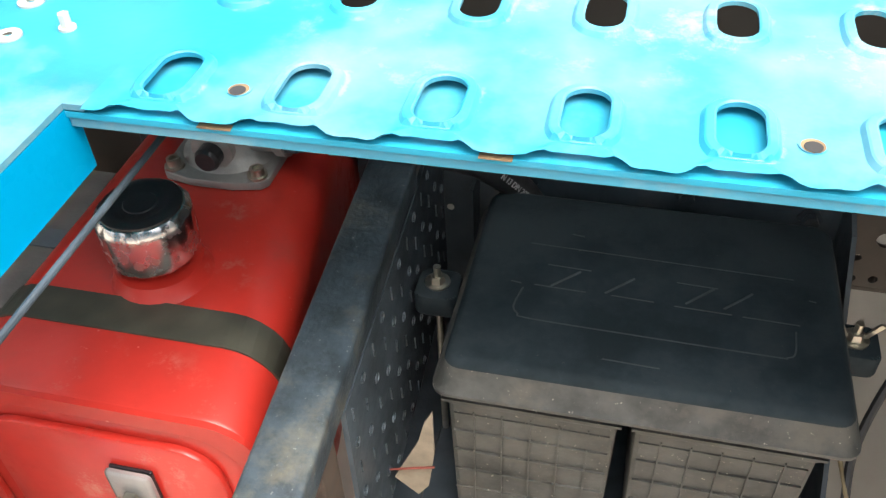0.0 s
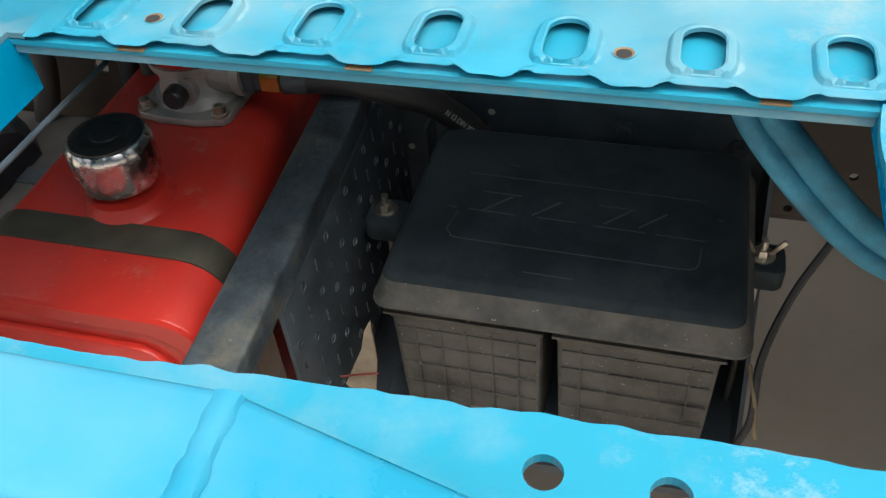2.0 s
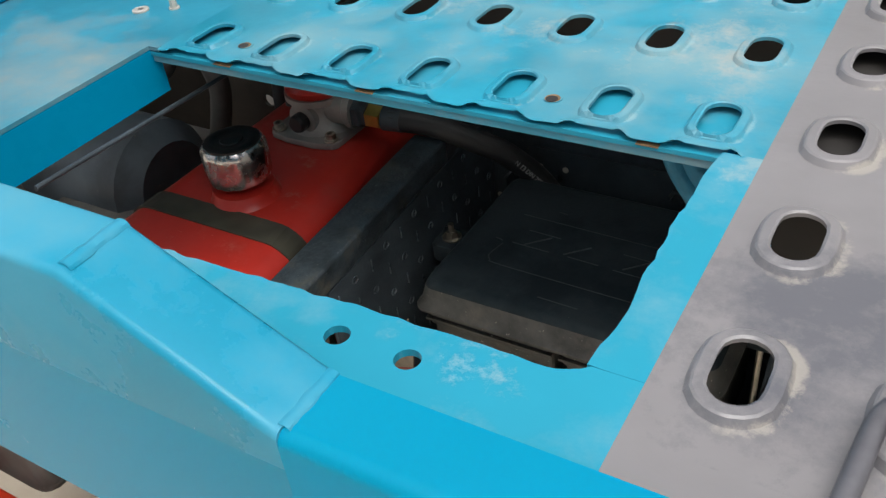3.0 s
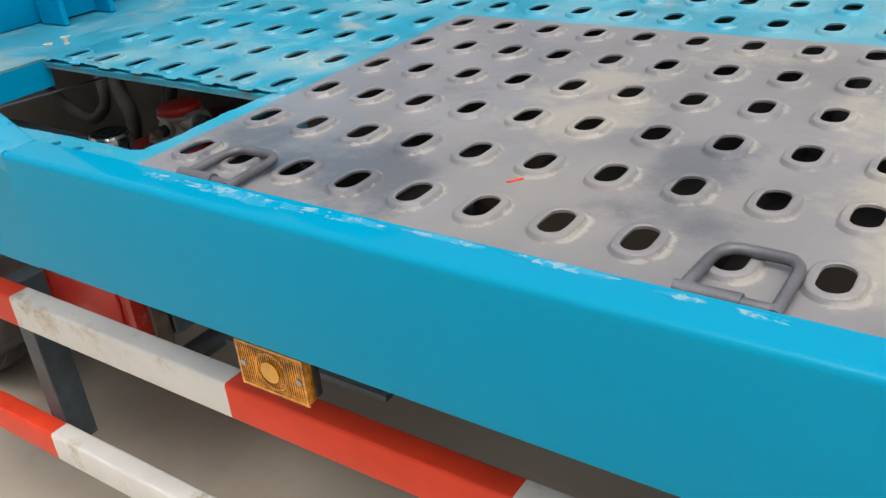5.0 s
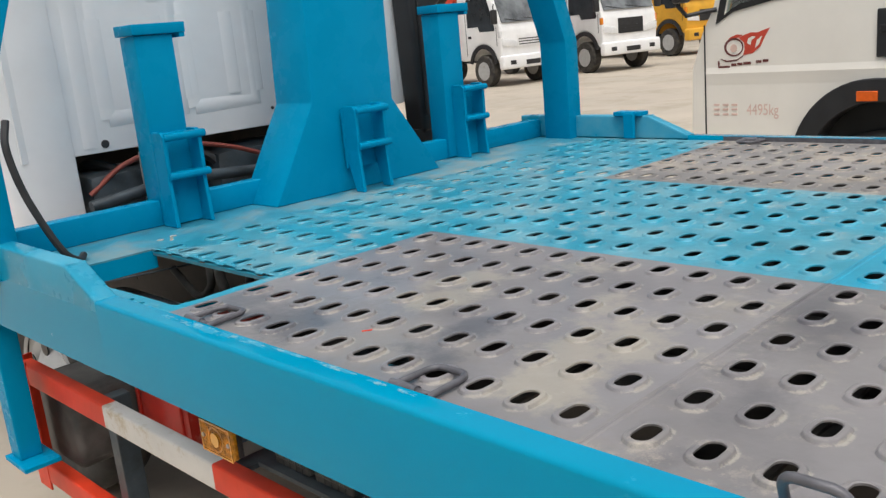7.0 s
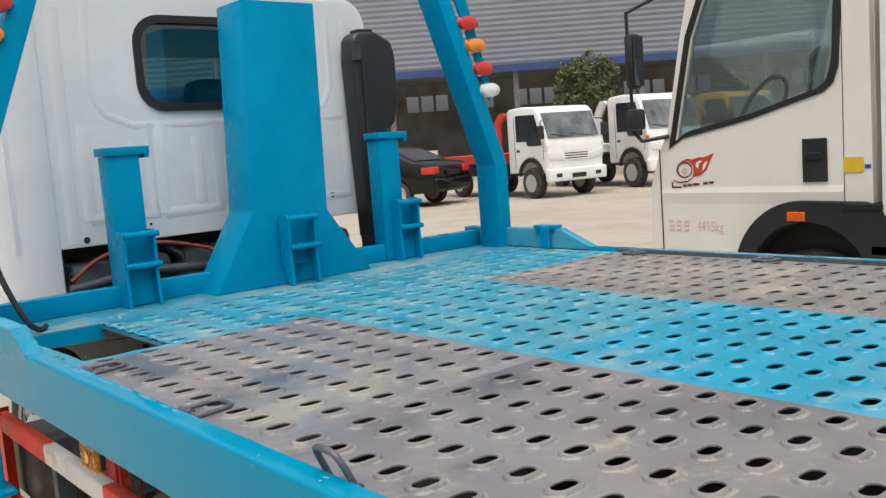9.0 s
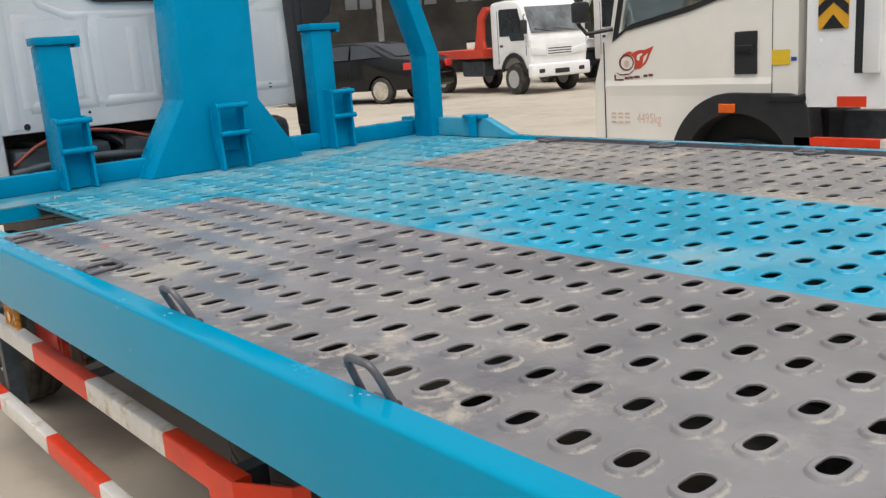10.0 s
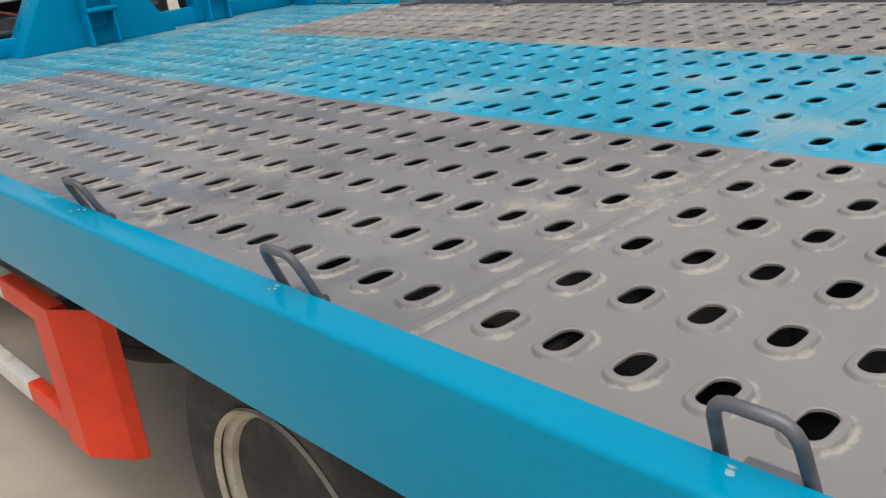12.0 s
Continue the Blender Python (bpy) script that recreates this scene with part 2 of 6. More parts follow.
RIM_CREAM = surface("dusty_cream_rim", (0.46, 0.42, 0.34), 0.5, vary=0.15, scale=10, dirt=(0.22, 0.17, 0.12), dirt_amount=0.4, dirt_scale=9)
RIM_WHITE = surface("white_rim_paint", (0.4, 0.4, 0.39), 0.4, vary=0.08, scale=10, dirt=(0.3, 0.26, 0.2), dirt_amount=0.3, dirt_scale=9)
AMBER = surface("amber_lens", (0.5, 0.2, 0.012), 0.18, vary=0.5, scale=70, coat=0.6, bump=0.5, bump_scale=260)
AMBER_BULB = surface("amber_bulb_eye", (0.62, 0.28, 0.015), 0.15, vary=0.1, scale=60, coat=0.6)
RED_LENS = surface("red_lens", (0.6, 0.03, 0.02), 0.15, vary=0.1, scale=30, coat=0.8)
ORANGE_LENS = surface("orange_lens", (0.8, 0.25, 0.02), 0.15, vary=0.1, scale=30, coat=0.8)
MARKER_LENS = surface("red_orange_lens", (0.75, 0.13, 0.02), 0.2, vary=0.1, scale=30, coat=0.4)
CLEAR_LENS = surface("clear_lens", (0.75, 0.75, 0.74), 0.12, vary=0.08, scale=30, coat=0.8)
BLUE_HOSE = surface("blue_oversprayed_hose", (0.035, 0.24, 0.37), 0.6, vary=0.3, scale=25, bump=0.3, bump_scale=160)
TAN_WIRE = surface("tan_wire_insulation", (0.22, 0.17, 0.09), 0.6, vary=0.15, scale=30)
PAPER = surface("torn_grey_paper", (0.26, 0.21, 0.15), 0.8, vary=0.25, scale=40, bump=0.3, bump_scale=80)
GROUND_MAT = surface("dusty_concrete", (0.42, 0.365, 0.29), 0.72, vary=0.1, scale=0.35, bump=0.15, bump_scale=40,
                     dirt=(0.34, 0.288, 0.218), dirt_amount=0.42, dirt_scale=0.9, speck=(0.35, 0.298, 0.226), speck_amount=0.28, speck_scale=7)
WALL_GREY = surface("corrugated_grey_sheet", (0.2, 0.215, 0.25), 0.5, vary=0.06, scale=0.5)
# the shade inside the open shed is put into this dark colour
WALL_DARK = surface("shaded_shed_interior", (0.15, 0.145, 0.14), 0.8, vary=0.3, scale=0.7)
ROOF_BLUE = surface("blue_eaves_sheet", (0.035, 0.07, 0.19), 0.5, vary=0.1, scale=0.5)
LEAF = surface("dark_leaves", (0.075, 0.09, 0.03), 0.7, vary=0.5, scale=3)
BARK = surface("bark", (0.09, 0.07, 0.05), 0.9, vary=0.3, scale=12)
RED_INK = surface("red_lettering", (0.55, 0.06, 0.03), 0.5, vary=0.1, scale=20)
MAROON_INK = surface("dark_red_lettering", (0.14, 0.035, 0.03), 0.5, vary=0.1, scale=20)
PINK_INK = surface("faded_red_lettering", (0.7, 0.5, 0.42), 0.5, vary=0.1, scale=20)
WHITE_INK = surface("white_lettering", (0.3, 0.3, 0.29), 0.6, vary=0.1, scale=50)
CHEVRON_YELLOW = surface("orange_yellow_film", (0.72, 0.36, 0.02), 0.4, vary=0.06, scale=10)
YELLOW_INK = surface("yellow_film", (0.75, 0.5, 0.03), 0.35, vary=0.06, scale=10)
BLACK_INK = surface("black_film", (0.015, 0.015, 0.015), 0.4, vary=0.2, scale=10)
TEAL_GLASS = glass("teal_windscreen_glass", (0.55, 0.74, 0.72), 0.06)
CAB_GLASS = glass("tinted_window_glass", (0.74, 0.82, 0.83), 0.14)
DARK_GLASS = surface("dark_far_glass", (0.03, 0.035, 0.04), 0.08, vary=0.2, scale=2, coat=0.5)
SCUFF = surface("chalky_worn_paint", (0.0, 0.242, 0.395), 0.2, vary=0.03, scale=3, dirt=(0.05, 0.29, 0.42), dirt_amount=0.48, dirt_scale=14, speck=(0.18, 0.35, 0.415), speck_amount=0.45, speck_scale=62, spec=0.07)
DRIP = surface("pale_weld_spatter", (0.26, 0.41, 0.45), 0.5, vary=0.2, scale=90)
# a touch lighter than the cover: the raised marks' highlight as colour
MARK = surface("highlit_black_plastic", (0.028, 0.036, 0.04), 0.62, vary=0.3, scale=60)
PALE_DOT = surface("pale_dot", (0.45, 0.43, 0.38), 0.5, vary=0.1, scale=60)
OLD_RUST = surface("rust_brown_angle", (0.065, 0.045, 0.032), 0.8, vary=0.4, scale=30)
DULL_RED = surface("dull_red_insulation", (0.22, 0.05, 0.035), 0.6, vary=0.2, scale=20)
UNDER = surface("dusty_under_beam", (0.025, 0.023, 0.021), 0.7, vary=0.35, scale=9)

# ---- builders ----
def root(name, label, category, at=(0, 0, 0), group="", kind=""):
    ob = new(name)
    ob.empty_display_size = 0.1
    ob.location = at
    return tagged(ob, label, category, group, kind)


def part(name, bm, material, parent=None, label="", smooth=False):
    me = bpy.data.meshes.new(name)
    bmesh.ops.recalc_face_normals(bm, faces=bm.faces[:])
    bm.to_mesh(me)
    bm.free()
    for m in material if isinstance(material, (list, tuple)) else [material]:
        me.materials.append(m)
    if smooth:
        me.shade_smooth()
        me.set_sharp_from_angle(angle=radians(38))
    ob = new(name, me)
    if parent:
        ob.parent = parent
        base = Vector((0, 0, 0))
        up = parent
        while up:
            base += up.location
            up = up.parent
        ob.location = -base
    return tagged(ob, label)


def box(x0, x1, y0, y1, z0, z1, bevel=0.0, segments=2, bm=None):
    own = bm or bmesh.new()
    made = bmesh.ops.create_cube(own, size=1, matrix=Matrix.LocRotScale(((x0 + x1) / 2, (y0 + y1) / 2, (z0 + z1) / 2), None, (x1 - x0, y1 - y0, z1 - z0)))
    if bevel:
        edges = {e for v in made["verts"] for e in v.link_edges}
        bmesh.ops.bevel(own, geom=list(edges), offset=bevel, segments=segments, affect="EDGES", profile=0.5)
    return own


def prism(points, axis, a, b, bevel=0.0, bm=None, segments=2):
    """A solid whose section (a list of pairs) is drawn out along an axis from a to b."""
    own = bm or bmesh.new()
    put = {"x": lambda u, v, w: (w, u, v), "y": lambda u, v, w: (u, w, v), "z": lambda u, v, w: (u, v, w)}[axis]
    lo = [own.verts.new(put(u, v, a)) for u, v in points]
    hi = [own.verts.new(put(u, v, b)) for u, v in points]
    n = len(points)
    faces = [own.faces.new(lo), own.faces.new(hi[::-1])]
    faces += [own.faces.new((lo[i], hi[i], hi[(i + 1) % n], lo[(i + 1) % n])) for i in range(n)]
    bmesh.ops.recalc_face_normals(own, faces=faces)
    if bevel:
        edges = {e for f in faces for e in f.edges}
        bmesh.ops.bevel(own, geom=list(edges), offset=bevel, segments=segments, affect="EDGES", profile=0.5)
    return own


def lathe(profile, center, axis="z", steps=32, bm=None, wave=None, caps=(True, True)):
    """A turned solid: profile of (radius, height) along the axis from center."""
    own = bm or bmesh.new()
    c = Vector(center)
    turn = {"z": Matrix.Identity(3), "y": Matrix.Rotation(radians(-90), 3, "X"), "x": Matrix.Rotation(radians(90), 3, "Y")}[axis]
    rings = []
    for r, h in profile:
        ring = []
        for i in range(steps):
            a = 2 * math.pi * i / steps
            k = r * (1 + (wave(a) if wave else 0)) if r > 0 else 0.0
            ring.append(own.verts.new(c + turn @ Vector((k * math.cos(a), k * math.sin(a), h))))
        rings.append(ring)
    for a, b in zip(rings, rings[1:]):
        for i in range(steps):
            own.faces.new((a[i], a[(i + 1) % steps], b[(i + 1) % steps], b[i]))
    if caps[0]:
        own.faces.new(rings[0][::-1])
    if caps[1]:
        own.faces.new(rings[-1])
    return own


def tube(points, radius, sides=10, bm=None, squash=None):
    """A round bar or hose along a list of points, smoothed by Catmull-Rom."""
    own = bm or bmesh.new()
    pts = [Vector(p) for p in points]
    fine = []
    if len(pts) > 2:
        ext = [2 * pts[0] - pts[1], *pts, 2 * pts[-1] - pts[-2]]
        for i in range(1, len(ext) - 2):
            p0, p1, p2, p3 = ext[i - 1:i + 3]
            for k in range(6):
                t = k / 6
                fine.append(0.5 * (2 * p1 + (p2 - p0) * t + (2 * p0 - 5 * p1 + 4 * p2 - p3) * t * t + (3 * p1 - p0 - 3 * p2 + p3) * t ** 3))
        fine.append(pts[-1])
    else:
        fine = pts
    rings = []
    side = None
    for i, p in enumerate(fine):
        d = (fine[min(i + 1, len(fine) - 1)] - fine[max(i - 1, 0)]).normalized()
        if side is None:
            side = d.orthogonal().normalized()
        side = (side - d * side.dot(d)).normalized()
        up = d.cross(side)
        rings.append([own.verts.new(p + radius * (math.cos(2 * math.pi * k / sides) * side + math.sin(2 * math.pi * k / sides) * up)) for k in range(sides)])
    for a, b in zip(rings, rings[1:]):
        for k in range(sides):
            own.faces.new((a[k], a[(k + 1) % sides], b[(k + 1) % sides], b[k]))
    own.faces.new(rings[0][::-1])
    own.faces.new(rings[-1])
    return own


def bar(points, radius, sides=10, bm=None):
    """A bent bar with straight runs: like tube, but with sharp mitred bends."""
    own = bm or bmesh.new()
    pts = [Vector(p) for p in points]
    rings = []
    side = None
    for i, p in enumerate(pts):
        a = (p - pts[i - 1]).normalized() if i else None
        b = (pts[i + 1] - p).normalized() if i < len(pts) - 1 else None
        d = ((a or b) + (b or a)).normalized()
        if side is None:
            side = d.orthogonal().normalized()
        side = (side - d * side.dot(d)).normalized()
        up = d.cross(side)
        rings.append([own.verts.new(p + radius * (math.cos(2 * math.pi * k / sides) * side + math.sin(2 * math.pi * k / sides) * up)) for k in range(sides)])
    for a, b in zip(rings, rings[1:]):
        for k in range(sides):
            own.faces.new((a[k], a[(k + 1) % sides], b[(k + 1) % sides], b[k]))
    own.faces.new(rings[0][::-1])
    own.faces.new(rings[-1])
    return own


def rounded(x0, x1, y0, y1, r, n=5):
    """The outline of a rectangle with round corners."""
    out = []
    for cx, cy, a in ((x1 - r, y1 - r, 0), (x0 + r, y1 - r, 90), (x0 + r, y0 + r, 180), (x1 - r, y0 + r, 270)):
        out += [(cx + r * math.cos(radians(a + 90 * k / n)), cy + r * math.sin(radians(a + 90 * k / n))) for k in range(n + 1)]
    return out


def plate(outer, holes, axis, a, b):
    """A flat sheet with openings, drawn out along an axis from a to b."""
    bm = bmesh.new()
    put = {"x": lambda u, v, w: (w, u, v), "y": lambda u, v, w: (u, w, v), "z": lambda u, v, w: (u, v, w)}[axis]
    edges = []
    for loop in (outer, *holes):
        vs = [bm.verts.new(put(u, v, a)) for u, v in loop]
        edges += [bm.edges.new((vs[i], vs[(i + 1) % len(vs)])) for i in range(len(vs))]
    made = bmesh.ops.triangle_fill(bm, use_beauty=True, use_dissolve=False, edges=edges)
    faces = [g for g in made["geom"] if isinstance(g, bmesh.types.BMFace)]
    grown = bmesh.ops.extrude_face_region(bm, geom=faces)
    shift = Vector(put(0, 0, b)) - Vector(put(0, 0, a))
    bmesh.ops.translate(bm, vec=shift, verts=[g for g in grown["geom"] if isinstance(g, bmesh.types.BMVert)])
    return bm


def circle(u, v, r, n=14):
    return [(u + r * math.cos(2 * math.pi * k / n), v + r * math.sin(2 * math.pi * k / n)) for k in range(n)]


def hex_bolt(parent, at, axis="z", r=0.009, h=0.007, material=None, washer=True, name="bolt"):
    bm = lathe([(r, 0), (r, h)], at, axis, 6)
    if washer:
        step = Vector({"x": (1, 0, 0), "y": (0, 1, 0), "z": (0, 0, 1)}[axis])
        lathe([(r * 1.5, -0.002), (r * 1.5, 0.0)], Vector(at) + step * 0.0, axis, 16, bm)
    return part(name, bm, material or ZINC, parent)


# ---- ground ----
bm = bmesh.new()
bmesh.ops.create_grid(bm, x_segments=40, y_segments=40, size=400)
ground = part("ground", bm, GROUND_MAT)
tagged(ground, "pale dusty concrete yard with stains", "ground", kind="structure")

# ---- the flatbed: perforated deck, rails, headboard ----
DECK, PX, PY = 0.996, 0.0799, 0.1182
GAP_FRONT, GAP_REAR = 0.0216, 0.037
ROWS, BLUE0, BLUE1 = 18, 6, 12


def row_y(j):
    return PY * j + 0.0028 * max(0.0, j - 5)


SLOT_EDGE = row_y(ROWS - 0.5)
FAR_EDGE = SLOT_EDGE + 0.03
FAR_OUT = FAR_EDGE + 0.048
RAIL_IN, RAIL_OUT, RAIL_TOP, RAIL_FOOT = -0.1, -0.146, 1.023, 0.868
MID = (FAR_OUT + RAIL_OUT) / 2
bed = root("flatbed", "sky-blue tilting flatbed of a recovery truck with grey deck strips", "truck bed")


def stadium(q, c, w, length):
    """A point of a long hole with round ends, for the sine and cosine of a turn."""
    s = (length - w) / 2
    side = 1 if c >= 0 else -1
    if abs(q) < 0.4:
        return side * w / 2, s * q / 0.4
    t = (abs(q) - 0.4) / 0.6 * math.pi / 2
    return side * w / 2 * math.cos(t), (1 if q > 0 else -1) * (s + w / 2 * math.sin(t))


# old oil and dried mud on the front of the deck: x, y, reach along and across, tan above nought and dark below
STAINS = [(0.08, 0.04, 0.2, 0.1, -0.6), (0.27, 0.05, 0.07, 0.12, -0.5), (0.55, 0.19, 0.1, 0.18, -0.75), (0.19, 0.3, 0.07, 0.13, -0.5), (0.28, 0.52, 0.12, 0.1, -0.45), (0.95, 0.1, 0.09, 0.12, -0.3),
          (0.64, 0.03, 0.07, 0.07, -0.45), (0.38, 0.24, 0.13, 0.12, 0.6), (0.76, 0.2, 0.15, 0.2, 0.65), (0.82, 0.03, 0.1, 0.07, 0.45), (0.33, 0.39, 0.14, 0.09, 0.5), (0.62, 0.38, 0.1, 0.08, 0.35),
          (0.47, 0.56, 0.14, 0.09, 0.45), (0.93, 0.52, 0.12, 0.1, 0.4)]


def deck_sheet(name, cells, materials, parent):
    """Sheet metal cut in cells, each with a pressed slot: (x, y, x0, x1, y0, y1, material, hole width, hole length, rim, wavy)."""
    verts, faces, mats, dust = [], [], [], []
    n = 6
    for cx, cy, x0, x1, y0, y1, mat, w, length, rim, wavy in cells:
        edge = []
        n = 18 if wavy else 6
        for k in range(n):
            edge.append((x1, y0 + (y1 - y0) * k / n))
        for k in range(n):
            edge.append((x1 - (x1 - x0) * k / n, y1))
        for k in range(n):
            edge.append((x0, y1 - (y1 - y0) * k / n))
        for k in range(n):
            edge.append((x0 + (x1 - x0) * k / n, y0))
        first = len(verts)
        m = len(edge)
        turns = []
        for u, v in edge:
            a = math.atan2((v - cy) / (y1 - y0), (u - cx) / (x1 - x0))
            turns.append((math.sin(a), math.cos(a)))
        rise = 0.0062 if rim else 0.0
        for u, v in edge:
            z = DECK
            if wavy and v == y0:
                off = abs(u - cx)
                cusp = max(0.0, 1 - abs(off - 0.021) / 0.006)
                v += 0.003 if off < 0.021 else -0.002 * min(1.0, (off - 0.021) / 0.004)
                z += 0.003 * cusp - (0.001 if off > 0.027 else 0.0)
                v += 0.0016 * noise.noise((u * 90, 0, 3))
            verts.append((u, v, z))
        low = 0.74 if wavy or mat == 0 and w < 0.026 else 1.0
        rise *= low
        steps = ((1.7, 0.0, 0.35), (1.16, 0.0, 1.0), (1.0, 0.05, 1.0), (0.76, 0.74, 0.4), (0.62, 0.88, 0.1), (0.16, 1.0, 0.1), (0.0, 0.84, 0.0)) if rim else ()
        rings = [(rim * low * g, rise * z, d) for g, z, d in steps] + [(0.0004, rise - 0.004, 0.0)] if rim else [(0.002, 0.0, 0.0), (0.0, -0.001, 0.0), (0.0, -0.004, 0.0)]
        dust += [0.0] * len(edge)
        jit = 0.0006 * math.sin(cx * 91 + cy * 57)
        for grow, z, settled in rings:
            for q, c in turns:
                dx, dy = stadium(q, c, w + 2 * grow, length + 2 * grow)
                y = cy + dy
                zz = z
                hole_end = cy - length / 2
                if wavy and y < hole_end:
                    y = hole_end - (hole_end - y) * 0.2
                    zz = z if z < 0 else z * 0.3
                verts.append((cx + dx + jit, y, DECK + zz))
                dust.append(settled * (0.64 + 0.36 * c))
        for r in range(len(rings)):
            for k in range(m):
                a, b = first + r * m + k, first + r * m + (k + 1) % m
                faces.append((a, b, b + m, a + m))
                mats.append(mat)
    me = bpy.data.meshes.new(name)
    me.from_pydata(verts, [], faces)
    for mt in materials:
        me.materials.append(mt)
    me.polygons.foreach_set("material_index", mats)
    me.attributes.new("rim_dust", "FLOAT", "POINT").data.foreach_set("value", dust)
    stain = [sum(v * math.exp(-((x - u) / a) ** 2 - ((y - w) / b) ** 2) for u, w, a, b, v in STAINS) for x, y, z in verts]
    me.attributes.new("grime", "FLOAT", "POINT").data.foreach_set("value", stain)
    me.validate()
    bm = bmesh.new()
    bm.from_mesh(me)
    bmesh.ops.remove_doubles(bm, verts=bm.verts[:], dist=2e-5)
    bm.to_mesh(me)
    bm.free()
    me.shade_smooth()
    me.set_sharp_from_angle(angle=radians(21))
    ob = new(name, me)
    ob.parent = parent
    return ob


def column_x(i):
    return PX * i + (GAP_FRONT if i >= 12 else 0.0) + (GAP_REAR if i >= 31 else 0.0)


for name, first, last in (("front_deck_sheet", -7, 11), ("middle_deck_sheet", 12, 30), ("rear_deck_sheet", 31, 58)):
    cells = []
    for i in range(first, last + 1):
        x = column_x(i)
        for j in range(ROWS):
            if i < 0 and j < 2:
                continue
            y = row_y(j)
            cut = i < 0 and j == 2
            mat = 0 if i < 0 or BLUE0 <= j < BLUE1 else 1 if j < BLUE0 else 2
            cells.append((x, y, x - PX / 2, x + PX / 2, 0.2 if cut else row_y(j - 0.5), row_y(j + 0.5), mat, 0.025 if i < 0 else 0.0265, 0.047, 0.0108, cut))
    grey = {"front_deck_sheet": GREY_FRONT, "middle_deck_sheet": GREY_DECK, "rear_deck_sheet": GREY_REAR}[name]
    DECK_MATS = [BLUE_FRONT if name == "front_deck_sheet" else BLUE_DECK, grey, GREY_FAR]
    deck_sheet(name, cells, DECK_MATS, bed)

# flat strips of the deck and welded seams
front_sheet = plate([(-0.9, RAIL_IN + 0.0005), (-0.612, RAIL_IN + 0.0005), (-0.612, 0.2), (-7.5 * PX, 0.2), (-7.5 * PX, SLOT_EDGE), (-0.9, SLOT_EDGE)],
              [circle(-0.656, 0.281, 0.003, 8)], "z", DECK - 0.004, DECK)
part("front_plate", front_sheet, BLUE_FOOT, bed)
hex_bolt(bed, (-0.656, 0.281, DECK + 0.002), "z", 0.0038, 0.009, PALE_DOT, True, "deck_bolt")
for at in ((-0.689, 0.265), (-0.701, 0.31)):
    part("washer", lathe([(0.003, 0.0), (0.009, 0.0), (0.009, 0.0016), (0.003, 0.0016)], (*at, DECK + 0.0002), "z", 20, caps=(False, False)), PALE_DOT, bed)
for x0, x1, sunk in ((11.5 * PX, 11.5 * PX + GAP_FRONT, 0.0), (30.5 * PX + GAP_FRONT, 30.5 * PX + GAP_FRONT + GAP_REAR, 0.0002)):
    for y0, y1, mt in ((RAIL_IN + 0.0005, row_y(BLUE0 - 0.5), GREY_DECK), (row_y(BLUE0 - 0.5), row_y(BLUE1 - 0.5), BLUE_DECK), (row_y(BLUE1 - 0.5), SLOT_EDGE, GREY_FAR)):
        part("seam_strip", box(x0, x1, y0, y1, DECK - 0.006, DECK - sunk), mt, bed)
        bm = bmesh.new()
        steps = max(8, int((y1 - y0) / 0.012))
        rings = []
        for k in range(steps + 1):
            y = y0 + (y1 - y0) * k / steps
            c = (x0 + x1) / 2 + 0.0015 * noise.noise((x0 * 9, y * 30, 0))
            r = (0.006 if sunk else 0.0045) + 0.0032 * noise.noise((3, y * 55, 1))
            rings.append([bm.verts.new((c + r * math.cos(t * math.pi / 5) * 1.15, y, DECK - 0.001 + r * 0.42 * math.sin(t * math.pi / 5))) for t in range(6)])
        for a, b in zip(rings, rings[1:]):
            for k in range(5):
                bm.faces.new((a[k], a[k + 1], b[k + 1], b[k]))
        part("weld_seam", bm, WELD if mt is not BLUE_DECK and sunk else mt, bed, smooth=True)


def rail_section(top):
    """The folded rail: a top flange with a lip down to the deck, a tall outer face and a foot flange."""
    i, o, f = RAIL_IN, RAIL_OUT, RAIL_FOOT
    curl = [(o + 0.009, top), (o + 0.0045, top - 0.0009), (o + 0.0013, top - 0.0037), (o, top - 0.008)]
    return [(i, DECK - 0.012), (i, top - 0.0025), (i - 0.0015, top), *curl, (o, f + 0.002), (o + 0.002, f), (o + 0.045, f), (o + 0.045, f + 0.005),
            (o + 0.005, f + 0.005), (o + 0.005, top - 0.009), (o + 0.009, top - 0.005), (i - 0.005, top - 0.005), (i - 0.005, DECK - 0.012)]


def across(section):
    """The same section on the far side of the bed."""
    return [(2 * MID - u, v) for u, v in section]


def rail_end(turn, high, level, foot):
    """The raised front end of a rail: a level cap that ramps down to the rail, over its own outer face."""
    for lo, hi, name in ((RAIL_OUT, RAIL_IN + 0.001, "rail_end"), (RAIL_OUT, RAIL_OUT + 0.005, "side_rail")):
        if name == "rail_end":
            bm = prism([(-0.98, DECK + 0.004), (-0.98, high), (level, high), (foot, (FAR_TOP if turn else RAIL_TOP) + 0.0008), (foot, DECK + 0.004)], "y", lo, hi)
            edges = [e for e in bm.edges if all(v.co.z > FAR_TOP for v in e.verts) and abs(e.verts[0].co.y - e.verts[1].co.y) < 1e-6]
            bmesh.ops.bevel(bm, geom=edges, offset=0.005, segments=3, affect="EDGES", profile=0.5)
        else:
            bm = box(-0.98, foot, lo, hi, RAIL_FOOT, DECK + 0.004)
            box(-0.98, foot, hi, hi + 0.04, RAIL_FOOT, RAIL_FOOT + 0.005, bm=bm)
        if turn:
            for v in bm.verts:
                v.co.y = 2 * MID - v.co.y
        part(name, bm, BLUE_CAP if name == "rail_end" else BLUE_EDGE, bed, smooth=True)


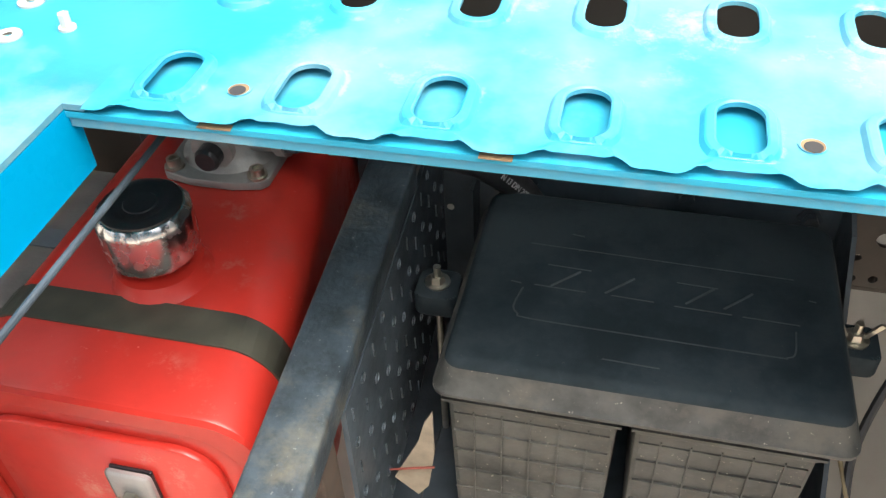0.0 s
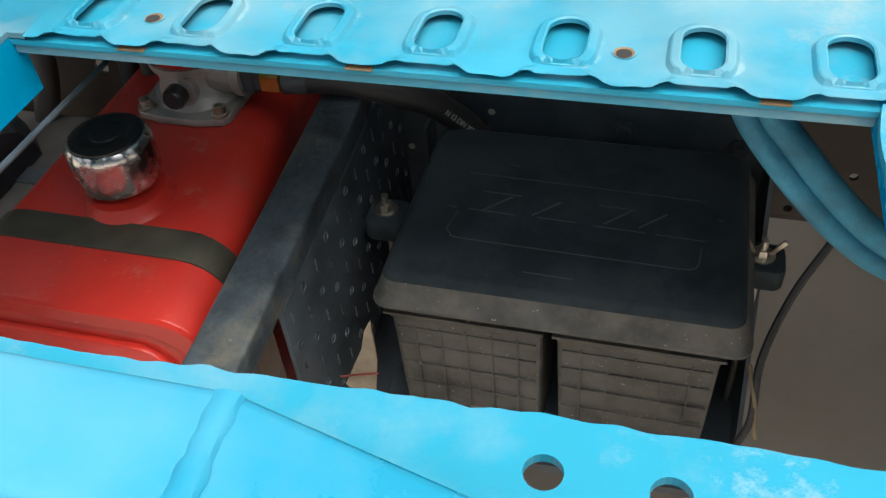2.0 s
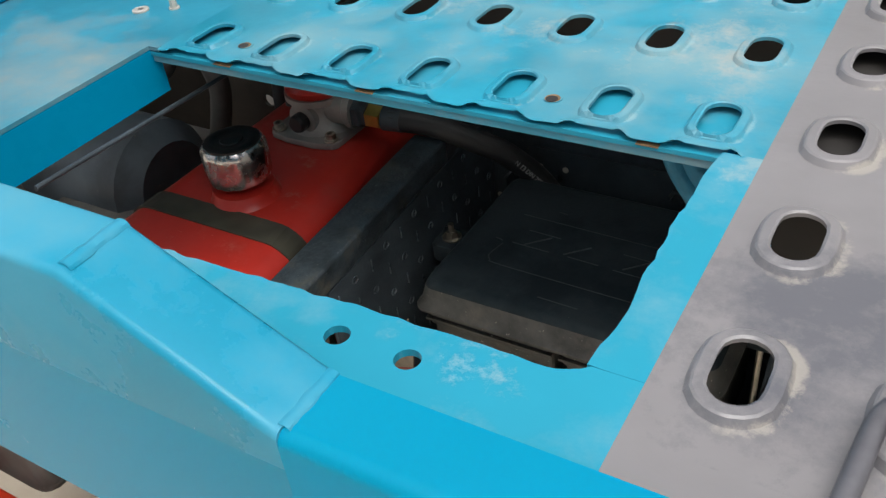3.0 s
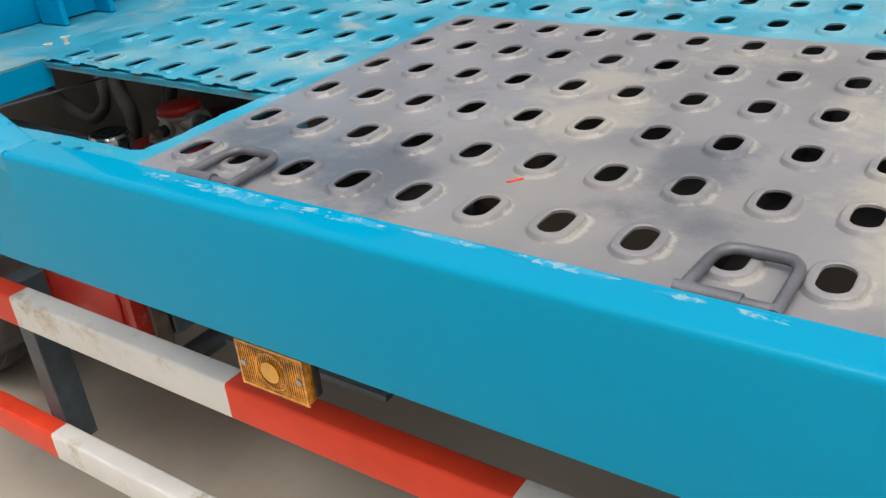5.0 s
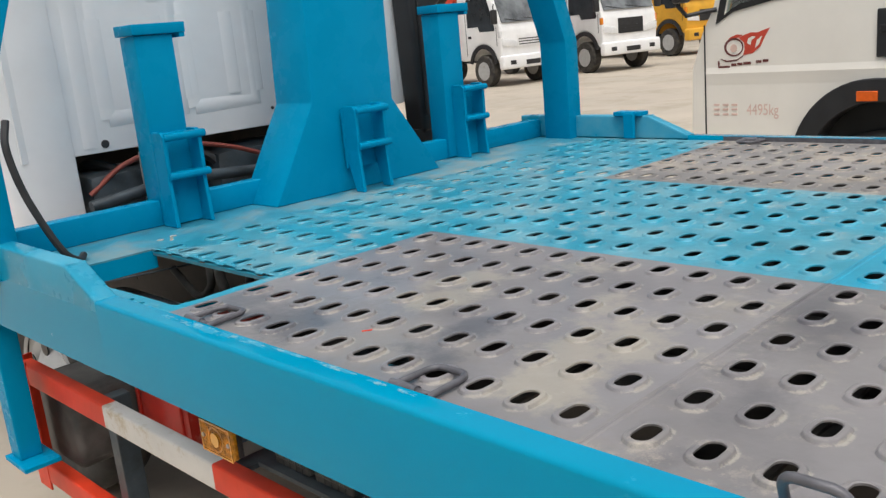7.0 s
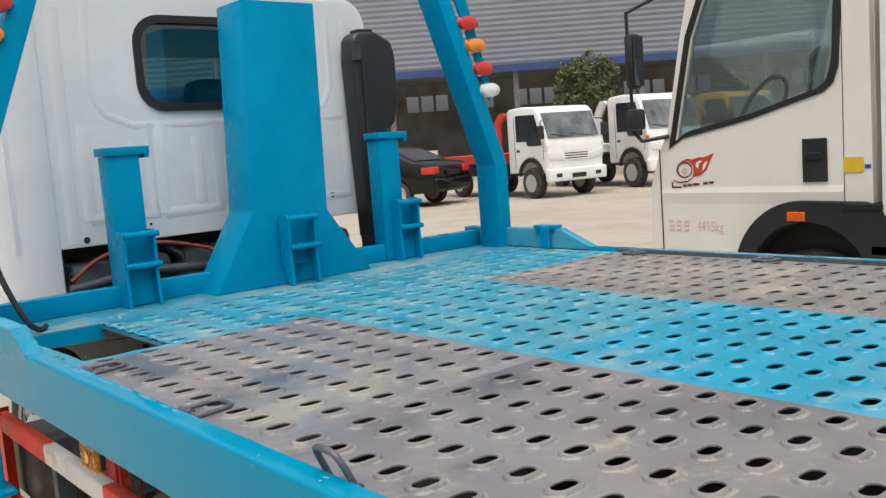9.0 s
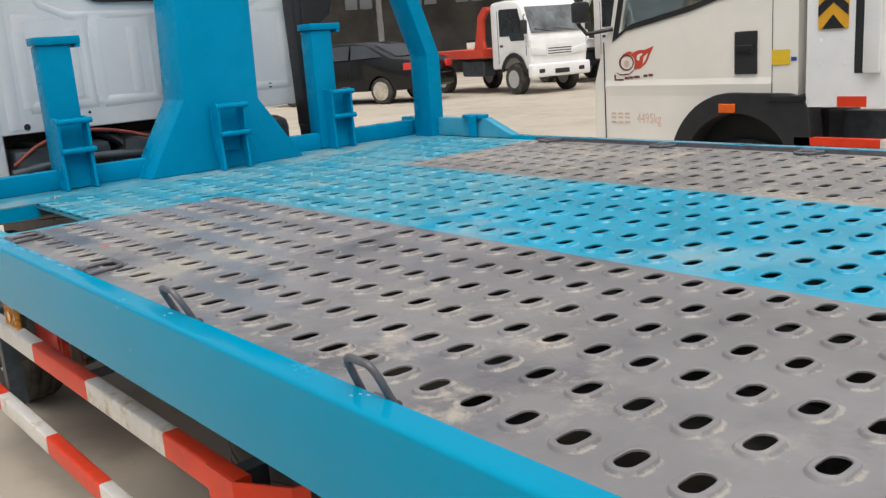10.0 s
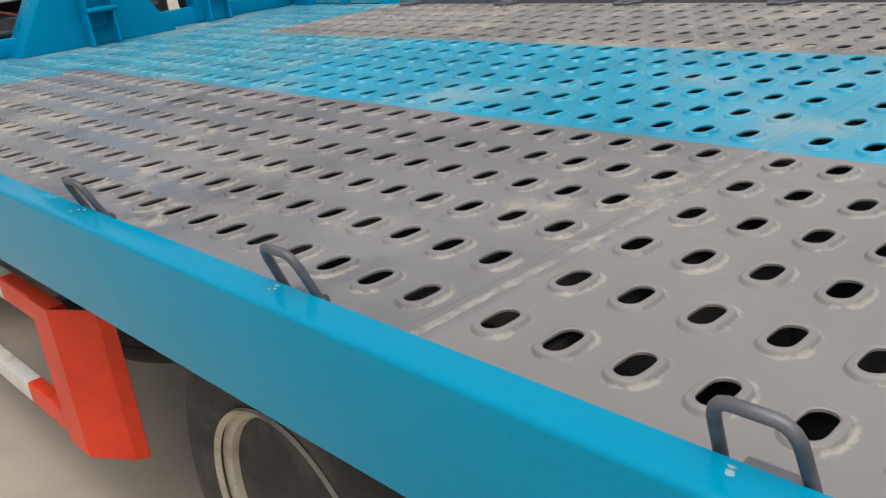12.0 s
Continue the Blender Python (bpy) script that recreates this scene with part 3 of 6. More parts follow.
NEAR_FOOT, FAR_FOOT, FAR_TOP = -0.168, -0.185, 1.0125
part("side_rail", prism(rail_section(RAIL_TOP), "x", NEAR_FOOT, 4.66), BLUE_EDGE, bed, smooth=True)
part("side_rail", prism(across(rail_section(FAR_TOP)), "x", FAR_FOOT, 4.66), BLUE_EDGE, bed, smooth=True)
part("inner_lip", box(-0.04, 4.66, FAR_EDGE - 0.0025, FAR_EDGE - 0.0002, DECK + 0.0002, FAR_TOP - 0.0015), RING_STEEL, bed, "dark grey inner face of the far rail")
rail_end(False, 1.08, -0.287, NEAR_FOOT)
rail_end(True, 1.084, -0.355, FAR_FOOT)
# the folds where the ramps are welded on
for far, x, z in ((False, NEAR_FOOT, RAIL_TOP), (False, -0.287, 1.079), (True, FAR_FOOT, FAR_TOP), (True, -0.355, 1.083)):
    y0, y1 = RAIL_OUT + 0.006, RAIL_IN - 0.001
    if far:
        y0, y1 = 2 * MID - y1, 2 * MID - y0
    bm = bmesh.new()
    rings = []
    for k in range(15):
        y = y0 + (y1 - y0) * k / 14
        r = 0.0042 + 0.0012 * noise.noise((x * 7, y * 160, 2))
        c = x + 0.0012 * noise.noise((x * 5, y * 90, 6))
        rings.append([bm.verts.new((c + r * 1.2 * math.cos(t * math.pi / 5), y, z - 0.001 + r * 0.75 * math.sin(t * math.pi / 5))) for t in range(6)])
    for p, q in zip(rings, rings[1:]):
        for k in range(5):
            bm.faces.new((p[k], p[k + 1], q[k + 1], q[k]))
    part("weld_seam", bm, BLUE_CAP, bed, smooth=True)
# plain deck margins beside the slotted sheets
part("deck_margin", box(-0.04, 11.5 * PX, RAIL_IN + 0.0005, -PY / 2, DECK - 0.004, DECK), GREY_FRONT, bed)
part("deck_margin", box(11.5 * PX + GAP_FRONT, 30.5 * PX + GAP_FRONT, RAIL_IN + 0.0005, -PY / 2, DECK - 0.004, DECK), GREY_DECK, bed)
part("deck_margin", box(30.5 * PX + GAP_FRONT + GAP_REAR, 4.66, RAIL_IN + 0.0005, -PY / 2, DECK - 0.004, DECK), GREY_REAR, bed)
part("deck_margin", box(-0.04, 4.66, SLOT_EDGE, FAR_EDGE - 0.003, DECK - 0.004, DECK), GREY_FAR, bed)
part("deck_margin", box(-0.9, -0.04, SLOT_EDGE, FAR_EDGE, DECK - 0.004, DECK), BLUE_FRONT, bed)

# edge strips round the service opening, torn by the cutter
def wavy_strip(name, along, a, b, straight, cut, seed, material):
    """A strip of deck sheet with one straight and one cutter-torn edge."""
    bm = bmesh.new()
    rings = []
    steps = int(abs(b - a) / 0.008) + 1
    for k in range(steps + 1):
        s = a + (b - a) * k / steps
        w = cut + 0.005 * noise.noise((s * 22, seed, 0)) + 0.002 * noise.noise((s * 90, seed, 4))
        lift = 0.002 * noise.noise((s * 14, seed, 9))
        rows = [(straight, DECK), (straight * 0.3 + w * 0.7, DECK), (w, DECK + lift), (w, DECK - 0.005 + lift), (straight, DECK - 0.005)]
        rings.append([bm.verts.new((s, u, z) if along == "x" else (u, s, z)) for u, z in rows])
    for p, q in zip(rings, rings[1:]):
        for k in range(5):
            bm.faces.new((p[k], p[(k + 1) % 5], q[(k + 1) % 5], q[k]))
    bm.faces.new(rings[0])
    bm.faces.new(rings[-1][::-1])
    return part(name, bm, material, bed)


near = [(-0.04, RAIL_IN + 0.0004), (-0.612, RAIL_IN + 0.0004)]
for k in range(144):
    x = -0.612 + 0.004 * k
    ease = min(1.0, max(0.0, (x + 0.1) / 0.031))
    near.append((x, -0.0222) if ease == 1.0 else (x, -0.0315 + 0.038 * min(0.0, x + 0.2) + 0.0093 * ease ** 3 + 0.0035 * noise.noise((x * 19, 1.0, 0)) + 0.0022 * noise.noise((x * 70, 1.0, 4))))
part("edge_strip", plate(near, [circle(-0.203, -0.057, 0.0077, 20), circle(-0.157, -0.057, 0.0077, 20)], "z", DECK - 0.005, DECK), BLUE_RUB, bed)
wavy_strip("edge_strip", "y", -0.022, 0.2, -0.04, -0.069, 5.0, BLUE_RUB)
for k in (0, 2, 5):
    x = column_x(k - 7)
    part("burnt_edge", box(x + 0.03 + 0.004 * math.sin(k * 3), x + 0.05 + 0.006 * math.sin(k * 5), 0.1984, 0.2035, DECK - 0.0059, DECK - 0.0051), RUST, bed, "rust-orange scorched sheet edge")
part("opening_frame", box(-0.617, -0.612, -0.085, 0.21, 0.945, 0.9915), BLUE, bed)
part("opening_frame", box(-0.066, -0.061, -0.085, 0.29, 0.974, 0.9905), BLUE, bed)
part("opening_frame", prism([(0.2, 0.9906), (0.285, 0.9906), (0.285, 0.9875), (0.2, 0.9868)], "x", -0.612, -0.066), BLUE_RUB, bed)
# the lip's shade is put into its greyer blue
part("opening_lip", box(-0.6115, -0.0665, 0.2015, 0.206, 0.9797, 0.9866), BLUE_FOOT, bed)
# stacked discs: scorched rim, and the hole's inner shade as a dark disc
for at in ((-0.516, 0.231), (-0.205, 0.231)):
    hole = part("drain_hole", lathe([(0.0074, 0), (0.0074, 0.0008)], (*at, DECK + 0.0002), "z", 18), BLUE_FRONT, bed, "stacked discs drawn as a round burnt hole")
    part("hole_depth", lathe([(0.0062, 0), (0.0062, 0.0003)], (at[0], at[1] - 0.0012, DECK + 0.0009), "z", 16), RUST, hole)
    part("hole_shade", lathe([(0.0048, 0), (0.0048, 0.0003)], (at[0], at[1] - 0.0026, DECK + 0.0013), "z", 16), UNDER, hole)

# beams under the deck
for k in range(11):
    x = 0.24 + 0.4 * k
    part("cross_beam", prism([(x - 0.05, 0.985), (x - 0.05, 0.91), (x + 0.03, 0.91), (x + 0.03, 0.916), (x - 0.044, 0.916), (x - 0.044, 0.985)], "y", -0.05, FAR_EDGE), UNDER, bed)
for y in (0.24, 0.62, 0.86, 1.1, 2 * MID - 0.72, 2 * MID - 0.34):
    part("deck_beam", box(0.3 if y < 0.6 else -0.88, 4.6, y, y + 0.1, 0.82, 0.909), UNDER, bed)
# no known beam: dark block added where only shade shows beside the hoses
part("cross_beam", box(-0.03, 0.02, 0.22, 0.95, 0.88, 0.985), UNDER, bed)
part("tilt_frame", box(0.6, 4.5, 0.5, 2 * MID - 0.5, 0.8, 0.8195), UNDER, bed)


def lashing_ring(x, y, side, raised, lean=0.0):
    """A lashing loop of bent bar: laid on the deck with its hinge sleeve, or leaning out over the rail."""
    r, length = 0.0054, 0.08 if raised else 0.076
    w, top = (0.0345, 0.031) if raised else (0.036, 0.034)
    half = [(w, -0.006), (top, length * 0.68), (top * 0.97, length * 0.8), (top * 0.88, length * 0.9), (top * 0.74, length * 0.97), (top * 0.52, length)]
    pts = [(-u, v) for u, v in half] + half[::-1]
    if raised:
        loop = bar([(x + u, y - side * v * math.sin(lean), DECK + v * math.cos(lean)) for u, v in pts], r)
    else:
        loop = bar([(x + u + 0.06 * v, y + side * v, DECK + 0.007 + 0.04 * v) for u, v in pts], r)
    ring = part("lashing_ring", loop, RING_STEEL, bed, "dark steel lashing loop", smooth=True)
    if raised:
        part("hinge_sleeve", bar([(x - 0.018, y + 0.001, DECK + 0.006), (x + 0.026, y + 0.001, DECK + 0.006)], 0.0105, 14), RING_STEEL, ring, smooth=True)
    else:
        part("pin", bar([(x - w, y, DECK + 0.007), (x + w, y, DECK + 0.007)], 0.0056, 10), RING_STEEL, ring, smooth=True)
        part("sleeve", bar([(x - w * 1.15, y, DECK + 0.0075), (x + w * 0.3, y, DECK + 0.0075)], 0.0078, 12), RING_STEEL, ring, smooth=True)


for x, raised, lean in ((0.092, False, 0), (0.657, False, 0), (1.222, True, 26), (1.775, True, 24), (2.32, True, 22), (2.862, True, 20), (3.42, True, 24)):
    lashing_ring(x, -0.083 if raised else -0.069, 1, raised, radians(lean))
for k in range(8):
    lashing_ring(0.08 + 0.57 * k, FAR_EDGE - 0.012, -1, False)
part("paint_chip", prism([(0.388, 0.066), (0.391, 0.0655), (0.401, 0.079), (0.3985, 0.081)], "z", DECK, DECK + 0.0012), RED_BAND, bed, "small red paint chip")

# headboard
part("headboard_beam", box(-0.93, -0.872, RAIL_IN + 0.002, FAR_EDGE - 0.002, 0.9965, 1.07, 0.004), BLUE, bed, smooth=True)
XP = -0.735
pil = [(0.677, 0.9965), (0.853, 1.29), (0.886, 2.08), (1.205, 2.08), (1.187, 1.267), (1.38, 0.9965)]
part("centre_pillar", prism(pil, "x", -0.93, XP, 0.005), BLUE, bed, smooth=True)


def stake(y0, y1, arm):
    s = part("stake", prism([(-0.95, 1.0), (-0.95, 1.534), (-0.86, 1.534), (-0.86, 1.0)], "y", y0, y1, 0.005), BLUE, bed, smooth=True)
    part("cap_plate", box(-0.96, -0.85, y0 - 0.008, y1 + arm, 1.5355, 1.565, 0.003), BLUE, s, smooth=True)
    part("hook_plate", box(-0.945, -0.853, y1 + arm - 0.02, y1 + arm - 0.003, 1.523, 1.5352), BLUE, s)


stake(0.372, 0.49, 0.037)
stake(1.56, 1.67, 0.045)


def pad(x, y0, y1, open_foot):
    """A chock bracket: two side cheeks, a back plate and two rolled lips."""
    p = part("chock_bracket", box(x - 0.07, x - 0.058, y0, y1, 1.07 if open_foot else DECK, 1.262, 0.002), BLUE, bed)
    for y in (y0, y1 - 0.012):
        part("cheek", prism([(x - (0.03 if open_foot else 0.057), DECK + 0.001), (x - 0.057, 1.09), (x - 0.057, 1.268), (x - 0.01, 1.268), (x + 0.003, 1.255), (x + 0.003, 1.16), (x - 0.002, 1.13), (x + 0.004, 1.04), (x + 0.008, DECK + 0.001)], "y", y, y + 0.012, 0.002), BLUE, p)
    for z in (1.252, 1.142):
        part("rolled_lip", prism(rounded(x - 0.03, x + 0.012, z - 0.011, z + 0.011, 0.0105, 4), "y", y0 + 0.005, y1 + 0.012, 0.003), BLUE, p, smooth=True)
    part("shelf", box(x - 0.057, x, y0 + 0.012, y1 - 0.012, 1.135, 1.147), BLUE, p)
    if not open_foot:
        part("front_plate", box(x - 0.05, x - 0.042, y0 + 0.012, y1 - 0.012, DECK + 0.004, 1.13), BLUE, p)


pad(-0.79, 0.368, 0.49, False)
pad(-0.655, 0.95, 1.077, True)
pad(-0.8, 1.597, 1.712, False)


def lamp_post(side, off):
    """A cranked post on the rail's raised end, with a bracket of oval lamps on its outer side."""
    y = lambda v: v + off if side < 0 else 2 * MID - v - off
    sec = [(-0.136, 0.99), (-0.136, 1.385), (0.215, 2.3), (0.29, 2.3), (-0.056, 1.385), (-0.056, 0.99)]
    post = part("lamp_post", prism([(y(u), v) for u, v in sec], "x", -0.82, -0.69, 0.005), BLUE, bed, smooth=True)
    br = [(-0.06, 1.68), (-0.085, 1.7), (0.05, 2.14), (0.12, 2.14)]
    bracket = part("lamp_bracket", prism([(y(u), v) for u, v in br], "x", -0.71, -0.7), BLUE, post)
    for z, lens, name in ((2.02, RED_LENS, "red_lamp"), (1.923, ORANGE_LENS, "amber_lamp"), (1.82, RED_LENS, "red_lamp"), (1.724, CLEAR_LENS, "clear_lamp")):
        c = 0.022 + (z - 1.923) * 0.37
        bm = lathe([(0.034, 0.0), (0.034, 0.012), (0.03, 0.028), (0.018, 0.036), (0.0, 0.038)], (-0.7, 0, 0), "x", 20)
        for v in bm.verts:
            v.co.y = y(c) + v.co.y * 1.75
            v.co.z += z
        part(name, bm, lens, bracket, smooth=True)
    return post


lamp_post(-1, -0.035)
lamp_post(1, 0.0)
part("front_leg", box(-0.935, -0.87, -0.142, -0.082, 0.4655, RAIL_FOOT - 0.0005, 0.003), BLUE, bed)
part("leg_foot", box(-0.95, -0.805, -0.156, -0.06, 0.452, 0.465, 0.002), BLUE, bed)
clamp = part("rail_clamp", box(-0.5, -0.375, FAR_OUT - 0.06, FAR_OUT - 0.004, 1.0845, 1.1, 0.002), BLUE, bed)
part("clamp_bolt", box(-0.445, -0.4, FAR_OUT - 0.075, FAR_OUT - 0.0605, 1.0, 1.095, 0.002), BLUE, clamp)
part("cable", tube([(-0.7, -0.06, 1.36), (-0.68, -0.078, 1.3), (-0.67, -0.065, 1.2), (-0.655, -0.035, 1.1), (-0.64, -0.005, 1.03), (-0.655, 0.03, 1.005), (-0.7, 0.06, 1.005)], 0.009), HOSE_RUBBER, bed, "black lamp cable")

# worn patches rubbed into the rail's top, and drips beside the rings
def rubbed_patch(x, length, y, wide, seed):
    """A thin chalky film with a ragged outline, broken up by its material."""
    pts = []
    for k in range(40):
        a = 2 * math.pi * k / 40
        q = 1 + 0.55 * noise.noise((3 * math.cos(a), 3 * math.sin(a), seed)) + 0.3 * noise.noise((9 * math.cos(a), 9 * math.sin(a), seed + 5))
        pts.append((x + q * length / 2 * math.cos(a), min(RAIL_IN - 0.002, max(RAIL_OUT + 0.01, y - 0.041 + q * wide * 0.4 * math.sin(a)))))
    part("paint_scuff", prism(pts, "z", RAIL_TOP - 0.001, RAIL_TOP + 0.00022 + 0.00001 * (seed % 7)), SCUFF, bed)


for k, (x, length, y, wide) in enumerate(((0.08, 0.06, -0.075, 0.013), (0.2, 0.15, -0.074, 0.022), (0.32, 0.1, -0.07, 0.016), (0.43, 0.08, -0.066, 0.009),
                                          (0.54, 0.09, -0.066, 0.012), (0.633, 0.035, -0.069, 0.01), (0.693, 0.035, -0.069, 0.01))):
    rubbed_patch(x, length, y, wide, k)
for k in range(12):
    x = (1.225, 1.775, 2.32, 2.862)[k % 4] + 0.032 * noise.noise((k * 3.7, 1, 0)) - 0.012
    y = -0.115 + 0.02 * noise.noise((k * 5.3, 7, 0))
    r = 0.0018 + 0.001 * noise.noise((k * 2.9, 4, 0))
    drop = [(x + r * (1.6 + 0.5 * math.sin(3 * a)) * math.cos(a), y + r * math.sin(a)) for a in (math.pi * q / 6 for q in range(12))]
    part("paint_drip", prism(drop, "z", RAIL_TOP - 0.001, RAIL_TOP + 0.0005), DRIP, bed)

# ---- under the deck: oil tank, batteries, chassis ----
tank = root("hydraulic_oil_tank", "glossy red hydraulic oil tank held by an olive strap", "oil tank", (-0.69, 0.4, 0.4))
bm = prism(rounded(-0.835, -0.545, 0.38, 0.72, 0.045, 6), "y", 0.19, 0.72)
edges = [e for e in bm.edges if abs(e.verts[0].co.y - e.verts[1].co.y) < 1e-6]
bmesh.ops.bevel(bm, geom=edges, offset=0.005, segments=2, affect="EDGES", profile=0.5)


def skew(bm):
    """The tank's rear side draws in towards the middle of the truck."""
    for v in bm.verts:
        if v.co.x > -0.62:
            v.co.x -= (v.co.y - 0.2) * 0.17
    return bm


part("tank_body", skew(bm), RED_TANK, tank, smooth=True)
bm = plate(rounded(-0.8385, -0.5415, 0.3765, 0.7222, 0.047, 6), [rounded(-0.822, -0.558, 0.393, 0.706, 0.05, 6)], "y", 0.1835, 0.1893)
part("end_seam", skew(bm), RED_TANK, tank)
strap = rounded(-0.8375, -0.5425, 0.3775, 0.7225, 0.047, 6)
bm = plate(strap, [rounded(-0.8355, -0.5445, 0.3795, 0.7203, 0.0455, 6)], "y", 0.262, 0.3)
part("strap", skew(bm), STRAP, tank, "olive-black rubber strap")
CAP = (-0.692, 0.338)
cap = part("filler_cap", lathe([(0.0392, 0.002), (0.0402, 0.004), (0.041, 0.01), (0.0415, 0.016), (0.0415, 0.041), (0.041, 0.046), (0.0375, 0.051), (0.0355, 0.0515)], (*CAP, 0.7475), "z", 128,
                               wave=lambda a: -0.022 * (0.5 + 0.5 * math.cos(a * 12)) ** 2), CHROME, tank, "chromed fluted filler cap", smooth=True)
part("cap_top", lathe([(0.036, -0.002), (0.0352, 0.002), (0.031, 0.0035), (0.024, 0.0035), (0.0225, 0.0025), (0.015, 0.0022), (0.014, 0.0032), (0.0, 0.0035)], (*CAP, 0.7985), "z", 48), CAP_BLACK, cap, "black cap insert", smooth=True)
part("filler_neck", lathe([(0.05, 0.0), (0.044, 0.006), (0.0395, 0.02)], (*CAP, 0.716), "z", 32), RED_TANK, tank, smooth=True)
flange = [(-0.757, 0.474), (-0.751, 0.466), (-0.722, 0.46), (-0.677, 0.46), (-0.648, 0.466), (-0.642, 0.474), (-0.64, 0.575), (-0.65, 0.584), (-0.75, 0.584), (-0.759, 0.575)]
flt = part("suction_filter", prism(flange, "z", 0.7205, 0.7305, 0.002), ALU, tank, "cast aluminium suction filter", smooth=True)
part("filter_body", lathe([(0.053, 0.0), (0.046, 0.006), (0.0425, 0.012), (0.0425, 0.038), (0.049, 0.042), (0.049, 0.05), (0.0, 0.05)], (-0.7, 0.524, 0.7307), "z", 40), ALU, flt, smooth=True)
part("filter_lid", lathe([(0.045, 0.0), (0.047, 0.003), (0.047, 0.01), (0.043, 0.015), (0.02, 0.019), (0.0, 0.019)], (-0.7, 0.524, 0.7812), "z", 40), RED_TANK, flt, "red filter lid", smooth=True)
part("plug", lathe([(0.0105, -0.008), (0.013, -0.004), (0.013, 0.008), (0.012, 0.011)], (-0.7, 0.469, 0.752), "y", 24), CAP_BLACK, flt, "black hexagon plug")
part("plug_boss", lathe([(0.0215, 0.0), (0.0215, 0.02)], (-0.7, 0.4775, 0.754), "y", 24), ALU, flt, smooth=True)
for at in ((-0.745, 0.476), (-0.654, 0.476), (-0.746, 0.57), (-0.654, 0.57)):
    part("flange_bolt", lathe([(0.0102, 0.0), (0.0102, 0.0025), (0.007, 0.0025), (0.007, 0.0105), (0.0042, 0.0105), (0.0042, 0.006), (0.0, 0.006)], (*at, 0.7307), "z", 24), ZINC, flt, smooth=True)
part("outlet_boss", lathe([(0.028, 0.0), (0.026, 0.03), (0.03, 0.034), (0.03, 0.044)], (-0.675, 0.52, 0.762), "x", 28), ALU, flt, smooth=True)
part("outlet", lathe([(0.024, 0.0), (0.024, 0.012), (0.02, 0.014), (0.02, 0.02)], (-0.6305, 0.517, 0.76), "x", 6), BLACK_PAINT, flt)
part("union_nut", lathe([(0.017, 0.0), (0.017, 0.022)], (-0.61, 0.514, 0.758), "x", 6), BRASS, flt, "brass union nut")
part("gasket", box(-0.682, -0.643, 0.1778, 0.181, 0.59, 0.6505, 0.001), CAP_BLACK, tank, "black rubber gasket")
latch = part("latch_plate", box(-0.6835, -0.6415, 0.1705, 0.1775, 0.586, 0.652, 0.005, 3), ALU, tank, "dull zinc-plated clamp plate", smooth=True)
part("end_panel", prism(rounded(-0.8, -0.58, 0.41, 0.685, 0.04, 5), "y", 0.1812, 0.1895, 0.003), RED_TANK, tank, smooth=True)
hex_bolt(latch, (-0.664, 0.162, 0.62), "y", 0.009, 0.008, ZINC, True, "clamp_bolt")

hose = root("hydraulic_hose", "black rubber hydraulic hose with white printing", "hose", (-0.45, 0.58, 0.7))
HOSE = [(-0.587, 0.514, 0.758), (-0.56, 0.518, 0.758), (-0.52, 0.53, 0.751), (-0.475, 0.55, 0.727), (-0.438, 0.575, 0.698), (-0.4, 0.615, 0.63), (-0.386, 0.634, 0.56), (-0.384, 0.637, 0.45)]
part("ferrule", bar([(-0.587, 0.514, 0.758), (-0.56, 0.5178, 0.758)], 0.0172, 16), BLACK_PAINT, hose, smooth=True)
part("hose_body", tube(HOSE, 0.0165, 14), HOSE_RUBBER, hose, smooth=True)


def words(text, size, m, material, parent, name="lettering", depth=0.0004):
    """Raised letters from the built-in font, as a mesh."""
    cu = bpy.data.curves.new(name, "FONT")
    cu.body, cu.size, cu.extrude, cu.align_x, cu.align_y = text, size, depth, "CENTER", "CENTER"
    tmp = bpy.data.objects.new(name, cu)
    scene.collection.objects.link(tmp)
    bpy.context.view_layer.update()
    me = bpy.data.meshes.new_from_object(tmp.evaluated_get(bpy.context.evaluated_depsgraph_get()))
    bpy.data.objects.remove(tmp)
    me.materials.clear()
    me.materials.append(material)
    me.transform(m)
    ob = new(name, me)
    ob.parent = parent
    base = Vector((0, 0, 0))
    up = parent
    while up:
        base += up.location
        up = up.parent
    ob.location = -base
    return ob


def facing(center, along, outward):
    """A pose that lays words at center, reading along one way and facing another."""
    x = Vector(along).normalized()
    z = Vector(outward)
    z = (z - x * z.dot(x)).normalized()
    m = Matrix((x, z.cross(x), z)).transposed().to_4x4()
    return Matrix.Translation(center) @ m


d = (Vector((-0.4, 0.615, 0.63)) - Vector((-0.438, 0.575, 0.698))).normalized()
out = Vector((0.157, -0.766, 0.617))
out = (out - d * out.dot(d)).normalized()
words("N 13 DIN 20022 / EN", 0.0096, facing(Vector((-0.416, 0.598, 0.66)) + out * 0.0171, d, out), WHITE_INK, hose)

battery_cover = root("battery_cover", "dusty black plastic battery cover with raised markings", "battery cover", (-0.265, 0.47, 0.6))
bm = bmesh.new()
rings = []
for grow, z in ((0.0085, 0.6215), (0.0085, 0.6255), (0.004, 0.63), (-0.0015, 0.652), (-0.005, 0.6585), (-0.0105, 0.661)):
    rings.append([bm.verts.new((u, v, z)) for u, v in rounded(-0.437 - grow, -0.08 + grow, 0.334 - grow, 0.592 + grow, 0.016, 4)])
for a, b in zip(rings, rings[1:]):
    for k in range(len(a)):
        bm.faces.new((a[k], a[(k + 1) % len(a)], b[(k + 1) % len(a)], b[k]))
bm.faces.new(rings[-1])
for f in bm.faces:
    f.material_index = 1 if f.calc_center_median().z < 0.655 else 0
